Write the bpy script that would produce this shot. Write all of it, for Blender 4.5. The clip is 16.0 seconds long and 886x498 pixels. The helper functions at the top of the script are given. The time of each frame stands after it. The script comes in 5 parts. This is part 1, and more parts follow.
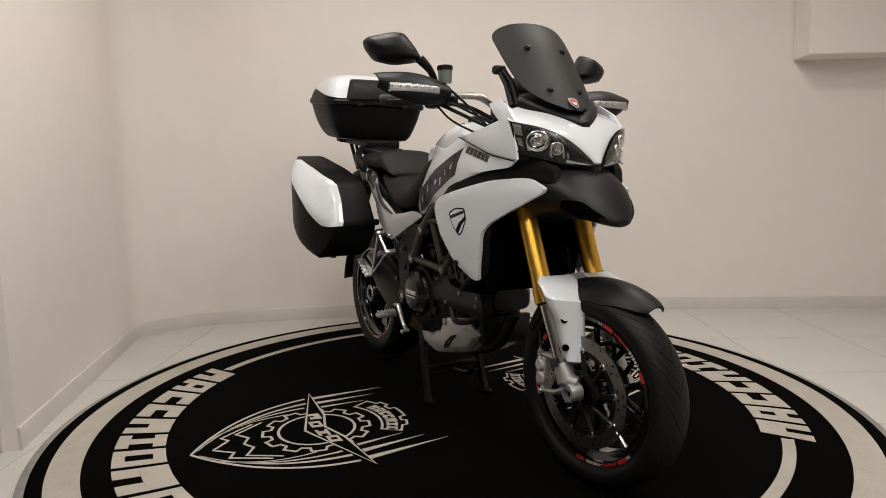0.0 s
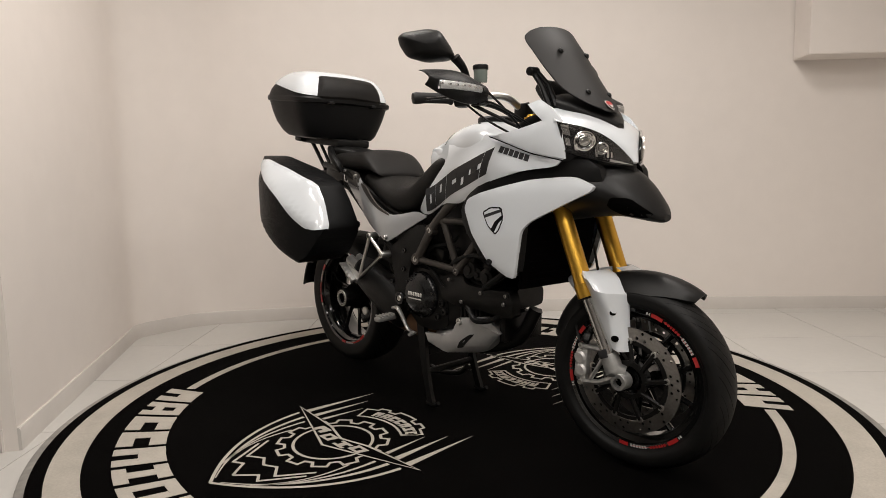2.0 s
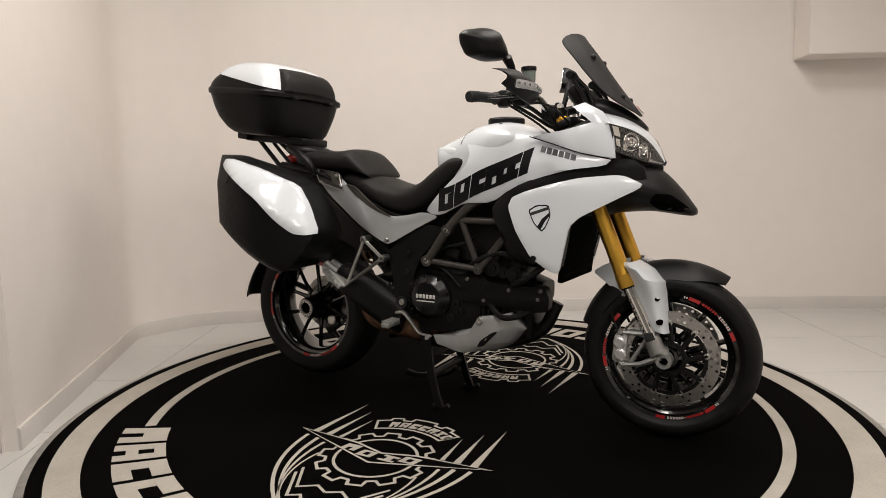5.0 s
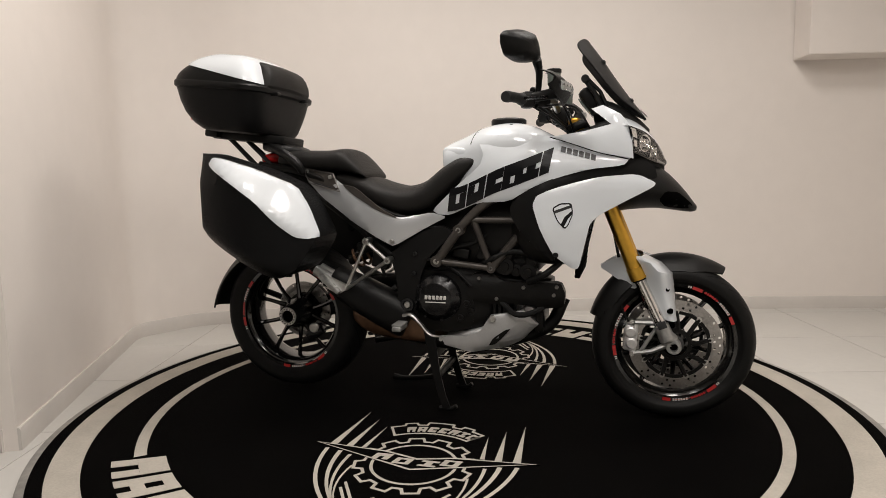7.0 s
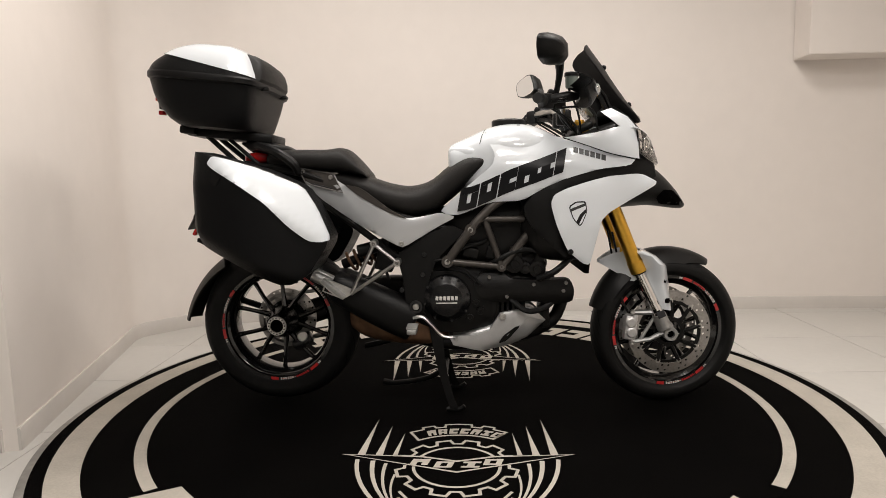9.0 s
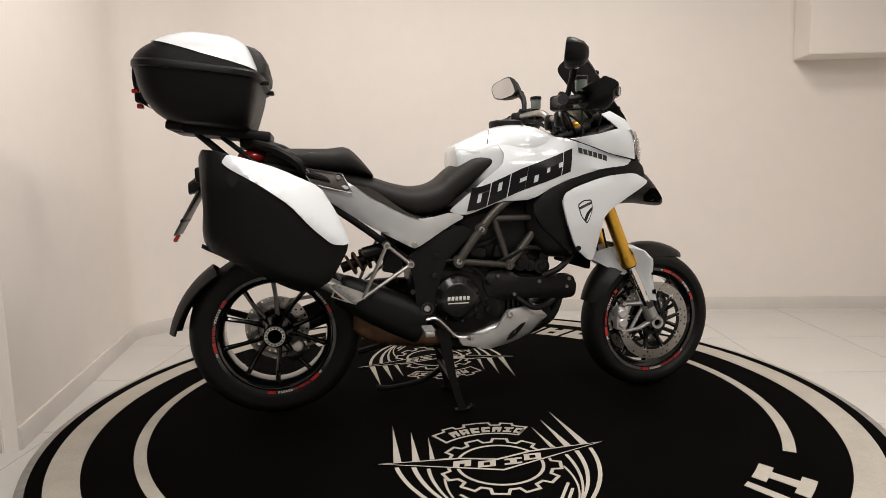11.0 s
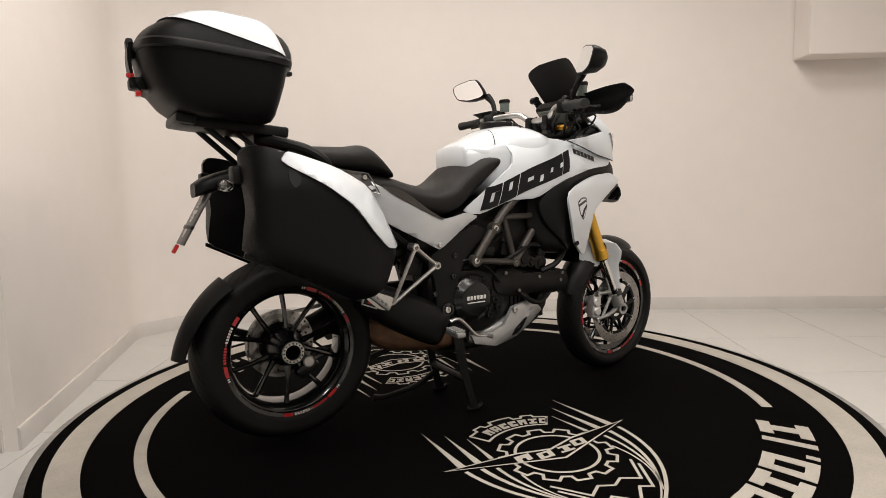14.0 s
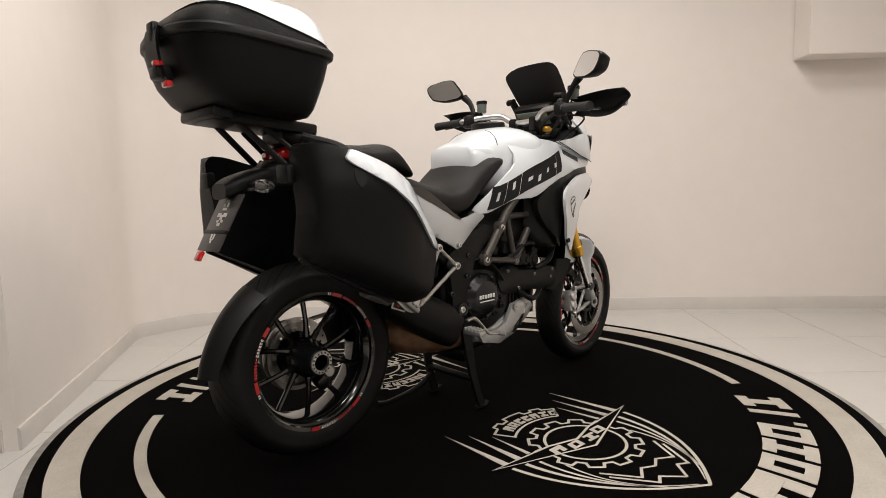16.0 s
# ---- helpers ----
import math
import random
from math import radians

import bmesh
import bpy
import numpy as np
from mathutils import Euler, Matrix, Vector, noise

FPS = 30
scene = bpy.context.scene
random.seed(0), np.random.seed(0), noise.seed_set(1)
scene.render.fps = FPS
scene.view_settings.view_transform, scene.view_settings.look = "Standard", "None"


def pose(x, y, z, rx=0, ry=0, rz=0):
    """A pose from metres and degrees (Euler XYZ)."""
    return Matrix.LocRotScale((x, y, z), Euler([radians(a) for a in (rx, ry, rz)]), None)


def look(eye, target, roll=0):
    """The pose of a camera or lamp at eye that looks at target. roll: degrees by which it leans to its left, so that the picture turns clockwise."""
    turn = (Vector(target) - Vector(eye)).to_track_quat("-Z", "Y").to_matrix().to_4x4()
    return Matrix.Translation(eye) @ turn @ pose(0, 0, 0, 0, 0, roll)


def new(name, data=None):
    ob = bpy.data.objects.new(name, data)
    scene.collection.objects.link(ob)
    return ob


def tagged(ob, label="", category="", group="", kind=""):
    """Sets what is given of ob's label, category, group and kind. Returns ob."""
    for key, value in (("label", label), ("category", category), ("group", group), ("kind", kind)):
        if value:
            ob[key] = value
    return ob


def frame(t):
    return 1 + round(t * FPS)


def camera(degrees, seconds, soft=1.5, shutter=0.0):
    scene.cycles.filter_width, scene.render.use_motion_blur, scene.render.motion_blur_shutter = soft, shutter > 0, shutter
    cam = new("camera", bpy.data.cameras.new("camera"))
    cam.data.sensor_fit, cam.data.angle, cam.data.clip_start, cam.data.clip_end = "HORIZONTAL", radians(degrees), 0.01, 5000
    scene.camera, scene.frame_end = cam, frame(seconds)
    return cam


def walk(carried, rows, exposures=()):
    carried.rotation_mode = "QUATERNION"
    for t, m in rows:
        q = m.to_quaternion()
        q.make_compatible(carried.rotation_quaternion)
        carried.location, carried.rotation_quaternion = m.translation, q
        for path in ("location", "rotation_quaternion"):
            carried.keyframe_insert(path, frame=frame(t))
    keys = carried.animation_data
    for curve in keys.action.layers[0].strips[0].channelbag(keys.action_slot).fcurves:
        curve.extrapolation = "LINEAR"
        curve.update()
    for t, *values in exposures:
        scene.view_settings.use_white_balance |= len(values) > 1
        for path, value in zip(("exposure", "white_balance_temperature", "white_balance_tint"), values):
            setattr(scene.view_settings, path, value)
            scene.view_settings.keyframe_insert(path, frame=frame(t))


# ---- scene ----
# Camera on a tripod before a turning display platform; the platform's axis is the origin, its top is z = 0.
EYE = (0.0, -2.545, 0.937)
AIM = (-0.0229, -1.553, 0.813)
cam = camera(68.9, 16.0, soft=0.85)
walk(cam, [(0.0, look(EYE, AIM, -1.1)), (16.0, look(EYE, AIM, -1.1))],
     exposures=[(0.0, -0.05), (2.0, 0.1), (4.2, 0.14), (6.4, 0.10), (7.5, 0.13), (8.5, 0.26), (9.2, 0.27), (16.0, 0.25)])
TURN_START, TURN_RATE = -60.75, 6.597      # degrees, degrees a second
FLOOR_Z, CEIL_Z = -0.022, 2.75

world = bpy.data.worlds.new("world")
scene.world = world
world.use_nodes = True
world.node_tree.nodes["Background"].inputs[0].default_value = (0.9, 0.85, 0.8, 1)
world.node_tree.nodes["Background"].inputs[1].default_value = 0.02


# ---- materials ----
def material(name, colour, rough=0.5, metal=0.0, coat=0.0, grain=0.0, scale=40.0, bump=0.0, bump_scale=200.0,
             stain=0.0, stain_scale=3.0, specular=0.5, emission=0.0, transmission=0.0, alpha=1.0, vary_rough=0.0, coat_rough=0.05):
    m = bpy.data.materials.new(name)
    m.use_nodes = True
    nt = m.node_tree
    b = nt.nodes["Principled BSDF"]
    b.inputs["Base Color"].default_value = (*colour, 1)
    b.inputs["Roughness"].default_value = rough
    b.inputs["Metallic"].default_value = metal
    b.inputs["Coat Weight"].default_value = coat
    b.inputs["Coat Roughness"].default_value = coat_rough
    b.inputs["Specular IOR Level"].default_value = specular
    b.inputs["Transmission Weight"].default_value = transmission
    b.inputs["Alpha"].default_value = alpha
    if emission:
        b.inputs["Emission Color"].default_value = (*colour, 1)
        b.inputs["Emission Strength"].default_value = emission
    co = nt.nodes.new("ShaderNodeTexCoord").outputs["Object"]

    def noise_tex(s, detail=4.0):
        n = nt.nodes.new("ShaderNodeTexNoise")
        n.inputs["Scale"].default_value, n.inputs["Detail"].default_value = s, detail
        nt.links.new(co, n.inputs["Vector"])
        return n.outputs["Fac"]

    last = None
    for amount, s in ((grain, scale), (stain, stain_scale)):
        if amount:
            ramp = nt.nodes.new("ShaderNodeMapRange")
            ramp.inputs["From Min"].default_value, ramp.inputs["From Max"].default_value = 0.3, 0.7
            ramp.inputs["To Min"].default_value, ramp.inputs["To Max"].default_value = 1 - amount, 1 + amount
            nt.links.new(noise_tex(s), ramp.inputs["Value"])
            mix = nt.nodes.new("ShaderNodeMix")
            mix.data_type, mix.blend_type = "RGBA", "MULTIPLY"
            mix.inputs["Factor"].default_value = 1.0
            if last is None:
                mix.inputs["A"].default_value = (*colour, 1)
            else:
                nt.links.new(last, mix.inputs["A"])
            nt.links.new(ramp.outputs[0], mix.inputs["B"])
            last = mix.outputs["Result"]
    if last is not None:
        nt.links.new(last, b.inputs["Base Color"])
    if vary_rough:
        ramp = nt.nodes.new("ShaderNodeMapRange")
        ramp.inputs["To Min"].default_value, ramp.inputs["To Max"].default_value = rough - vary_rough, rough + vary_rough
        nt.links.new(noise_tex(18.0), ramp.inputs["Value"])
        nt.links.new(ramp.outputs[0], b.inputs["Roughness"])
    if bump:
        bn = nt.nodes.new("ShaderNodeBump")
        bn.inputs["Strength"].default_value, bn.inputs["Distance"].default_value = bump, 0.002
        nt.links.new(noise_tex(bump_scale, 2.0), bn.inputs["Height"])
        nt.links.new(bn.outputs[0], b.inputs["Normal"])
    return m


M = {
    "wall": material("wall_paint", (0.80, 0.745, 0.70), 0.6, grain=0.012, scale=9, bump=0.08, bump_scale=120, stain=0.02, stain_scale=0.9),
    "base": material("skirting_paint", (0.60, 0.565, 0.53), 0.45, grain=0.02, scale=14, stain=0.03),
    # grey for the unseen rear walls, kept dark so that they reflect little
    "dark_wall": material("unseen_wall_grey", (0.20, 0.19, 0.18), 0.7, grain=0.02, scale=9, stain=0.05),
    "ceiling": material("ceiling_paint", (0.8, 0.77, 0.74), 0.8, grain=0.01, stain=0.02),
    "tile": material("floor_tile", (0.57, 0.555, 0.525), 0.28, grain=0.02, scale=30, stain=0.02, stain_scale=2),
    "grout": material("tile_grout", (0.22, 0.20, 0.18), 0.8, grain=0.1, scale=90),
    "mat": material("black_mat", (0.0013, 0.0011, 0.001), 0.92, grain=0.25, scale=60, bump=0.35, bump_scale=900, stain=0.3, stain_scale=5, specular=0.03),
    "print": material("pale_print", (0.43, 0.395, 0.345), 0.75, grain=0.06, scale=120, stain=0.07, stain_scale=9, specular=0.25, bump=0.2, bump_scale=900),
    "rim": material("platform_edge", (0.34, 0.33, 0.31), 0.42, 0.5, grain=0.15, scale=30, stain=0.2, stain_scale=7),
    "white": material("pearl_white_paint", (0.66, 0.69, 0.72), 0.30, 0.0, coat=1.0, grain=0.015, scale=700, coat_rough=0.04),
    "silver": material("silver_paint", (0.46, 0.47, 0.48), 0.34, 0.35, coat=0.7, grain=0.03, scale=600),
    "bellysilver": material("silver_satin_paint", (0.48, 0.48, 0.48), 0.42, 0.6, grain=0.04, scale=400, stain=0.06, stain_scale=25),
    "plastic": material("black_plastic", (0.0055, 0.0053, 0.0052), 0.42, grain=0.12, scale=60, bump=0.25, bump_scale=700, vary_rough=0.06, specular=0.2),
    "matte": material("matte_black_paint", (0.0062, 0.0060, 0.0058), 0.44, grain=0.05, scale=50, bump=0.1, bump_scale=800, specular=0.26),
    "case": material("textured_case_plastic", (0.0042, 0.0042, 0.0044), 0.40, grain=0.1, scale=40, bump=0.5, bump_scale=600, vary_rough=0.05, specular=0.13),
    "gloss": material("gloss_black", (0.004, 0.004, 0.004), 0.14, coat=0.6, grain=0.1),
    "seat": material("seat_vinyl", (0.011, 0.010, 0.0092), 0.5, grain=0.12, scale=300, bump=0.6, bump_scale=450, stain=0.08, stain_scale=12, specular=0.2),
    "rubber": material("tyre_rubber", (0.0052, 0.0050, 0.0048), 0.52, grain=0.2, scale=80, bump=0.3, bump_scale=300, stain=0.25, stain_scale=14, specular=0.2),
    "grip": material("grip_rubber", (0.007, 0.007, 0.007), 0.65, grain=0.1, bump=0.4, bump_scale=300),
    "frame": material("graphite_frame", (0.058, 0.051, 0.045), 0.4, 0.4, grain=0.1, scale=60, vary_rough=0.06),
    "engine": material("engine_black", (0.0058, 0.0054, 0.0050), 0.38, 0.1, grain=0.25, scale=50, bump=0.35, bump_scale=250, stain=0.25, stain_scale=20, specular=0.22),
    "cover": material("clutch_cover_black", (0.0045, 0.0045, 0.005), 0.26, 0.1, grain=0.1, scale=90),
    "gold": material("gold_anodised", (0.78, 0.45, 0.07), 0.36, 1.0, grain=0.05, scale=60, vary_rough=0.05),
    "chrome": material("chromed_steel", (0.75, 0.74, 0.72), 0.12, 1.0, grain=0.03),
    "alu": material("aluminium", (0.56, 0.55, 0.53), 0.32, 1.0, grain=0.08, scale=70, stain=0.08, stain_scale=30),
    "alu_dull": material("cast_aluminium", (0.42, 0.42, 0.41), 0.45, 0.85, grain=0.1, scale=90, bump=0.25, bump_scale=400),
    "caliper": material("caliper_metal", (0.62, 0.61, 0.60), 0.48, 0.75, grain=0.08, scale=90, bump=0.15, bump_scale=400),
    "disc": material("brake_disc_steel", (0.36, 0.345, 0.33), 0.30, 1.0, grain=0.12, scale=120, vary_rough=0.08),
    "exhaust": material("heat_stained_steel", (0.15, 0.082, 0.046), 0.5, 0.6, grain=0.3, scale=25, stain=0.3, stain_scale=12),
    "bolt": material("dark_bolt_steel", (0.25, 0.24, 0.23), 0.35, 1.0),
    "red": material("red_lens", (0.45, 0.012, 0.012), 0.12, coat=0.6),
    "sticker_red": material("red_sticker", (0.42, 0.02, 0.02), 0.35),
    "sticker_white": material("white_sticker", (0.62, 0.60, 0.57), 0.4),
    "decal": material("black_decal", (0.006, 0.006, 0.007), 0.3, specular=0.25),
    "decal_grey": material("grey_decal", (0.022, 0.022, 0.024), 0.35),
    "lens": material("clear_lens", (0.92, 0.93, 0.94), 0.03, transmission=1.0),
    "smoke": material("smoked_screen", (0.012, 0.011, 0.0105), 0.55, grain=0.03, specular=0.3),
    "reflector": material("lamp_reflector", (0.80, 0.79, 0.77), 0.10, 1.0),
    "amber": material("amber_bulb", (0.6, 0.22, 0.03), 0.25),
    "mirror": material("mirror_glass", (0.86, 0.87, 0.88), 0.03, 1.0),
    "reservoir": material("fluid_reservoir", (0.16, 0.19, 0.17), 0.25, coat=0.4),
    "plate": material("grey_plate", (0.05, 0.047, 0.045), 0.35, grain=0.1, scale=30),
    "panel": material("lamp_panel", (1.0, 0.93, 0.86), 0.5, emission=1.0),
}


# ---- mesh helpers ----
def part(name, bm, mat, parent=None, label="", smooth=35):
    bmesh.ops.remove_doubles(bm, verts=bm.verts, dist=0.00002)
    bmesh.ops.recalc_face_normals(bm, faces=bm.faces)
    me = bpy.data.meshes.new(name)
    bm.to_mesh(me)
    bm.free()
    me.materials.append(M[mat])
    if smooth:
        me.shade_smooth()
        me.set_sharp_from_angle(angle=radians(smooth))
    ob = new(name, me)
    ob.parent = parent
    if label:
        tagged(ob, label)
    return ob


def empty(name, m=None):
    ob = new(name)
    ob.empty_display_size = 0.1
    if m is not None:
        ob.matrix_basis = m
    return ob


def add_ring_faces(bm, a, b, closed=True):
    n = len(a)
    for i in range(n if closed else n - 1):
        j = (i + 1) % n
        bm.faces.new((a[i], a[j], b[j], b[i]))


def loft(rings, caps=True, closed=True, bm=None):
    bm = bm or bmesh.new()
    vs = [[bm.verts.new(p) for p in r] for r in rings]
    for a, b in zip(vs, vs[1:]):
        add_ring_faces(bm, a, b, closed)
    if caps:
        bm.faces.new(vs[0])
        bm.faces.new(list(reversed(vs[-1])))
    return bm


def spline(rows, n):
    """Rows of numbers, run through smoothly: n rows."""
    rows = np.array(rows, float)
    t = np.linspace(0, len(rows) - 1, n)
    i = np.clip(t.astype(int), 0, len(rows) - 2)
    f = (t - i)[:, None]
    p = np.vstack([2 * rows[0] - rows[1], rows, 2 * rows[-1] - rows[-2]])
    a, b, c, d = p[i], p[i + 1], p[i + 2], p[i + 3]
    return 0.5 * (2 * b + (c - a) * f + (2 * a - 5 * b + 4 * c - d) * f**2 + (3 * b - a - 3 * c + d) * f**3)


def super_ring(x, zb, zt, w, p=2.6, n=28, y=0.0):
    """A rounded cross-section across the x axis."""
    out, zc, h = [], (zb + zt) / 2, (zt - zb) / 2
    for k in range(n):
        a = 2 * math.pi * k / n
        c, s = math.cos(a), math.sin(a)
        out.append(Vector((x, y + w * math.copysign(abs(c) ** (2 / p), c), zc + h * math.copysign(abs(s) ** (2 / p), s))))
    return out


def hull(rows, n=20, p=2.6, ring=28, y=0.0):
    """A body along x, from rows of x, bottom, top, half width."""
    return loft([super_ring(x, zb, zt, max(w, 0.002), p, ring, y) for x, zb, zt, w in spline(rows, n)])


def hull_depth(rows, p, lift=0.0):
    """The half width of such a body at x and z."""
    table = spline(rows, 80)

    def depth(x, z):
        zb, zt, w = (np.interp(x, table[:, 0], table[:, k]) for k in (1, 2, 3))
        f = min(1.0, abs((z - (zb + zt) / 2) / ((zt - zb) / 2)))
        return float(w * (1 - f**p) ** (1 / p)) + lift
    return depth


def chaikin(poly, times=2, closed=True):
    for _ in range(times):
        out = []
        m = len(poly)
        for i in range(m if closed else m - 1):
            a, b = np.array(poly[i], float), np.array(poly[(i + 1) % m], float)
            out += [0.85 * a + 0.15 * b, 0.15 * a + 0.85 * b] if times < 3 else [0.75 * a + 0.25 * b, 0.25 * a + 0.75 * b]
        poly = out if closed else [poly[0], *out, poly[-1]]
    return poly


def panel(poly, depth, thick=0.006, rounds=2, step=0.035, side=-1, edge=0.0, inner=None):
    """A curved shell: an outline in x and z, whose distance from the middle plane is depth(x, z)."""
    bm = bmesh.new()
    pts = chaikin(poly, rounds) if rounds else poly
    xs, zs = [p[0] for p in pts], [p[1] for p in pts]
    f = bm.faces.new([bm.verts.new((x, 0, z)) for x, z in pts])
    for lo, hi, axis in ((min(xs), max(xs), 0), (min(zs), max(zs), 2)):
        k = max(1, int((hi - lo) / step))
        for i in range(1, k):
            co, no = [0, 0, 0], [0, 0, 0]
            co[axis], no[axis] = lo + (hi - lo) * i / k, 1
            bmesh.ops.bisect_plane(bm, geom=bm.verts[:] + bm.edges[:] + bm.faces[:], plane_co=co, plane_no=no)
    rim = {v for e in bm.edges if len(e.link_faces) == 1 for v in e.verts}
    back = {}
    for v in bm.verts:
        d = depth(v.co.x, v.co.z)
        v.co.y = side * (d - (edge if v in rim else 0.0))
        back[v] = Vector((v.co.x, side * (inner(v.co.x, v.co.z) if inner else d - thick), v.co.z))
    faces, edges = bm.faces[:], [e for e in bm.edges if len(e.link_faces) == 1]
    twin = {v: bm.verts.new(co) for v, co in back.items()}
    for f in faces:
        bm.faces.new([twin[v] for v in reversed(f.verts)])
    for e in edges:
        a, b = e.verts
        bm.faces.new((a, b, twin[b], twin[a]))
    return bm


def tube(points, radius, n=10, smooth_to=0, caps=True, flat=1.0, bm=None):
    """A bar along points; radius is one number or one for each point."""
    pts = [Vector(p) for p in (spline(points, smooth_to) if smooth_to else points)]
    rad = np.interp(np.linspace(0, 1, len(pts)), np.linspace(0, 1, len(np.atleast_1d(radius))), np.atleast_1d(radius))
    rings, up = [], None
    for i, p in enumerate(pts):
        d = (pts[min(i + 1, len(pts) - 1)] - pts[max(i - 1, 0)]).normalized()
        if up is None:
            up = d.orthogonal().normalized() if abs(d.z) > 0.9 else (Vector((0, 0, 1)) - d * d.z).normalized()
        up = (up - d * up.dot(d)).normalized()
        s = d.cross(up)
        rings.append([p + (math.cos(a) * up * flat + math.sin(a) * s) * float(rad[i]) for a in (2 * math.pi * k / n for k in range(n))])
    return loft(rings, caps, bm=bm)


def lathe(profile, n=32, axis="y", centre=(0, 0, 0), arc=None, closed_profile=False, bm=None):
    """A turned body: profile rows of radius and place along the axis."""
    bm = bm or bmesh.new()
    a0, a1 = arc or (0, 360)
    full = arc is None
    angles = [radians(a0 + (a1 - a0) * k / n) for k in range(n if full else n + 1)]
    c0 = Vector(centre)
    vs = []
    for a in angles:
        row = []
        for r, h in profile:
            u, v = r * math.cos(a), r * math.sin(a)
            row.append(bm.verts.new(c0 + Vector({"y": (u, h, v), "z": (u, v, h), "x": (h, u, v)}[axis])))
        vs.append(row)
    m = len(profile)
    for i in range(n):
        a, b = vs[i], vs[(i + 1) % len(vs)]
        for k in range(m if closed_profile else m - 1):
            bm.faces.new((a[k], a[(k + 1) % m], b[(k + 1) % m], b[k]))
    if not full and closed_profile:
        bm.faces.new(vs[0])
        bm.faces.new(list(reversed(vs[-1])))
    return bm


def block(size, centre=(0, 0, 0), bevel=0.004, turn=None, segments=2, bm=None):
    b = bmesh.new()
    bmesh.ops.create_cube(b, size=1.0)
    bmesh.ops.scale(b, vec=size, verts=b.verts)
    if bevel:
        bmesh.ops.bevel(b, geom=b.edges[:], offset=min(bevel, min(size) * 0.45), segments=segments, profile=0.5, affect="EDGES")
    m = Matrix.Translation(centre) @ (turn.to_4x4() if turn is not None else Matrix())
    bmesh.ops.transform(b, matrix=m, verts=b.verts)
    if bm is None:
        return b
    join(bm, b)
    return bm


def join(bm, other):
    me = bpy.data.meshes.new("piece")
    other.to_mesh(me)
    other.free()
    bm.from_mesh(me)
    bpy.data.meshes.remove(me)
    return bm


def euler(rx, ry, rz):
    return Euler((radians(rx), radians(ry), radians(rz))).to_matrix()


def flat_shape(poly, z0, z1, bm=None):
    """A thin plate with an outline in x and y."""
    bm = bm or bmesh.new()
    lo, hi = [bm.verts.new((x, y, z0)) for x, y in poly], [bm.verts.new((x, y, z1)) for x, y in poly]
    bm.faces.new(hi)
    bm.faces.new(list(reversed(lo)))
    add_ring_faces(bm, lo, hi)
    return bm


def stroke(points, width, z0, z1, closed=False, bm=None):
    """A printed line along points in x and y; width is one number or one for each point."""
    bm = bm or bmesh.new()
    p = [Vector((x, y)) for x, y in points]
    m = len(p)
    w = np.interp(np.linspace(0, 1, m), np.linspace(0, 1, len(np.atleast_1d(width))), np.atleast_1d(width)) / 2
    rows = []
    for i in range(m):
        a = p[i - 1] if (closed or i > 0) else p[i]
        b = p[(i + 1) % m] if (closed or i < m - 1) else p[i]
        d1 = (p[i] - a).normalized() if (p[i] - a).length > 1e-9 else (b - p[i]).normalized()
        d2 = (b - p[i]).normalized() if (b - p[i]).length > 1e-9 else d1
        d = (d1 + d2).normalized() if (d1 + d2).length > 1e-6 else d1
        nrm = Vector((-d.y, d.x))
        k = w[i] / max(0.45, abs(nrm.dot(Vector((-d1.y, d1.x)))))
        rows.append((p[i] + nrm * k, p[i] - nrm * k))
    top = [[bm.verts.new((*q, z1)) for q in r] for r in rows]
    for i in range(m if closed else m - 1):
        a, b = top[i], top[(i + 1) % m]
        bm.faces.new((a[0], a[1], b[1], b[0]))
    return bm


# ---- the room ----
def polygon_wall(name, a, b, label, z0=FLOOR_Z, z1=CEIL_Z, thick=0.12, mat="wall", base=True):
    """A wall from a to b, whose room side lies to the right of that way."""
    a, b = Vector((*a, 0)), Vector((*b, 0))
    d = (b - a).normalized()
    out = Vector((-d.y, d.x, 0)) * thick
    bm = bmesh.new()
    lo = [bm.verts.new(p + Vector((0, 0, z0))) for p in (a, b, b + out, a + out)]
    hi = [bm.verts.new(p + Vector((0, 0, z1))) for p in (a, b, b + out, a + out)]
    bm.faces.new(lo), bm.faces.new(hi)
    add_ring_faces(bm, lo, hi)
    ob = tagged(part(name, bm, mat, smooth=0), label, "wall", kind="structure")
    if base:
        inn = -Vector((-d.y, d.x, 0))
        prof = [(0.0, 0.0), (0.011, 0.0), (0.011, 0.074), (0.006, 0.082), (0.0, 0.082)]
        rings = [[p + inn * u + Vector((0, 0, z0 + v)) for u, v in prof] for p in (a, b)]
        tagged(part("baseboard", loft(rings), "base", smooth=0), "low off-white skirting board along the foot of the wall", "baseboard", kind="structure")
    return ob


def eased(points, reach=0.07):
    """A line in plan whose corners are rounded off, so that shade grades softly across them."""
    p = [Vector(q) for q in points]
    out = [p[0]]
    for a, k, b in zip(p, p[1:], p[2:]):
        d1, d2 = (a - k).normalized(), (b - k).normalized()
        out += [k + d1 * 2 * reach, k + d1 * reach, k + (d1 + d2) * reach * 0.35, k + d2 * reach, k + d2 * 2 * reach]
    return out + [p[-1]]


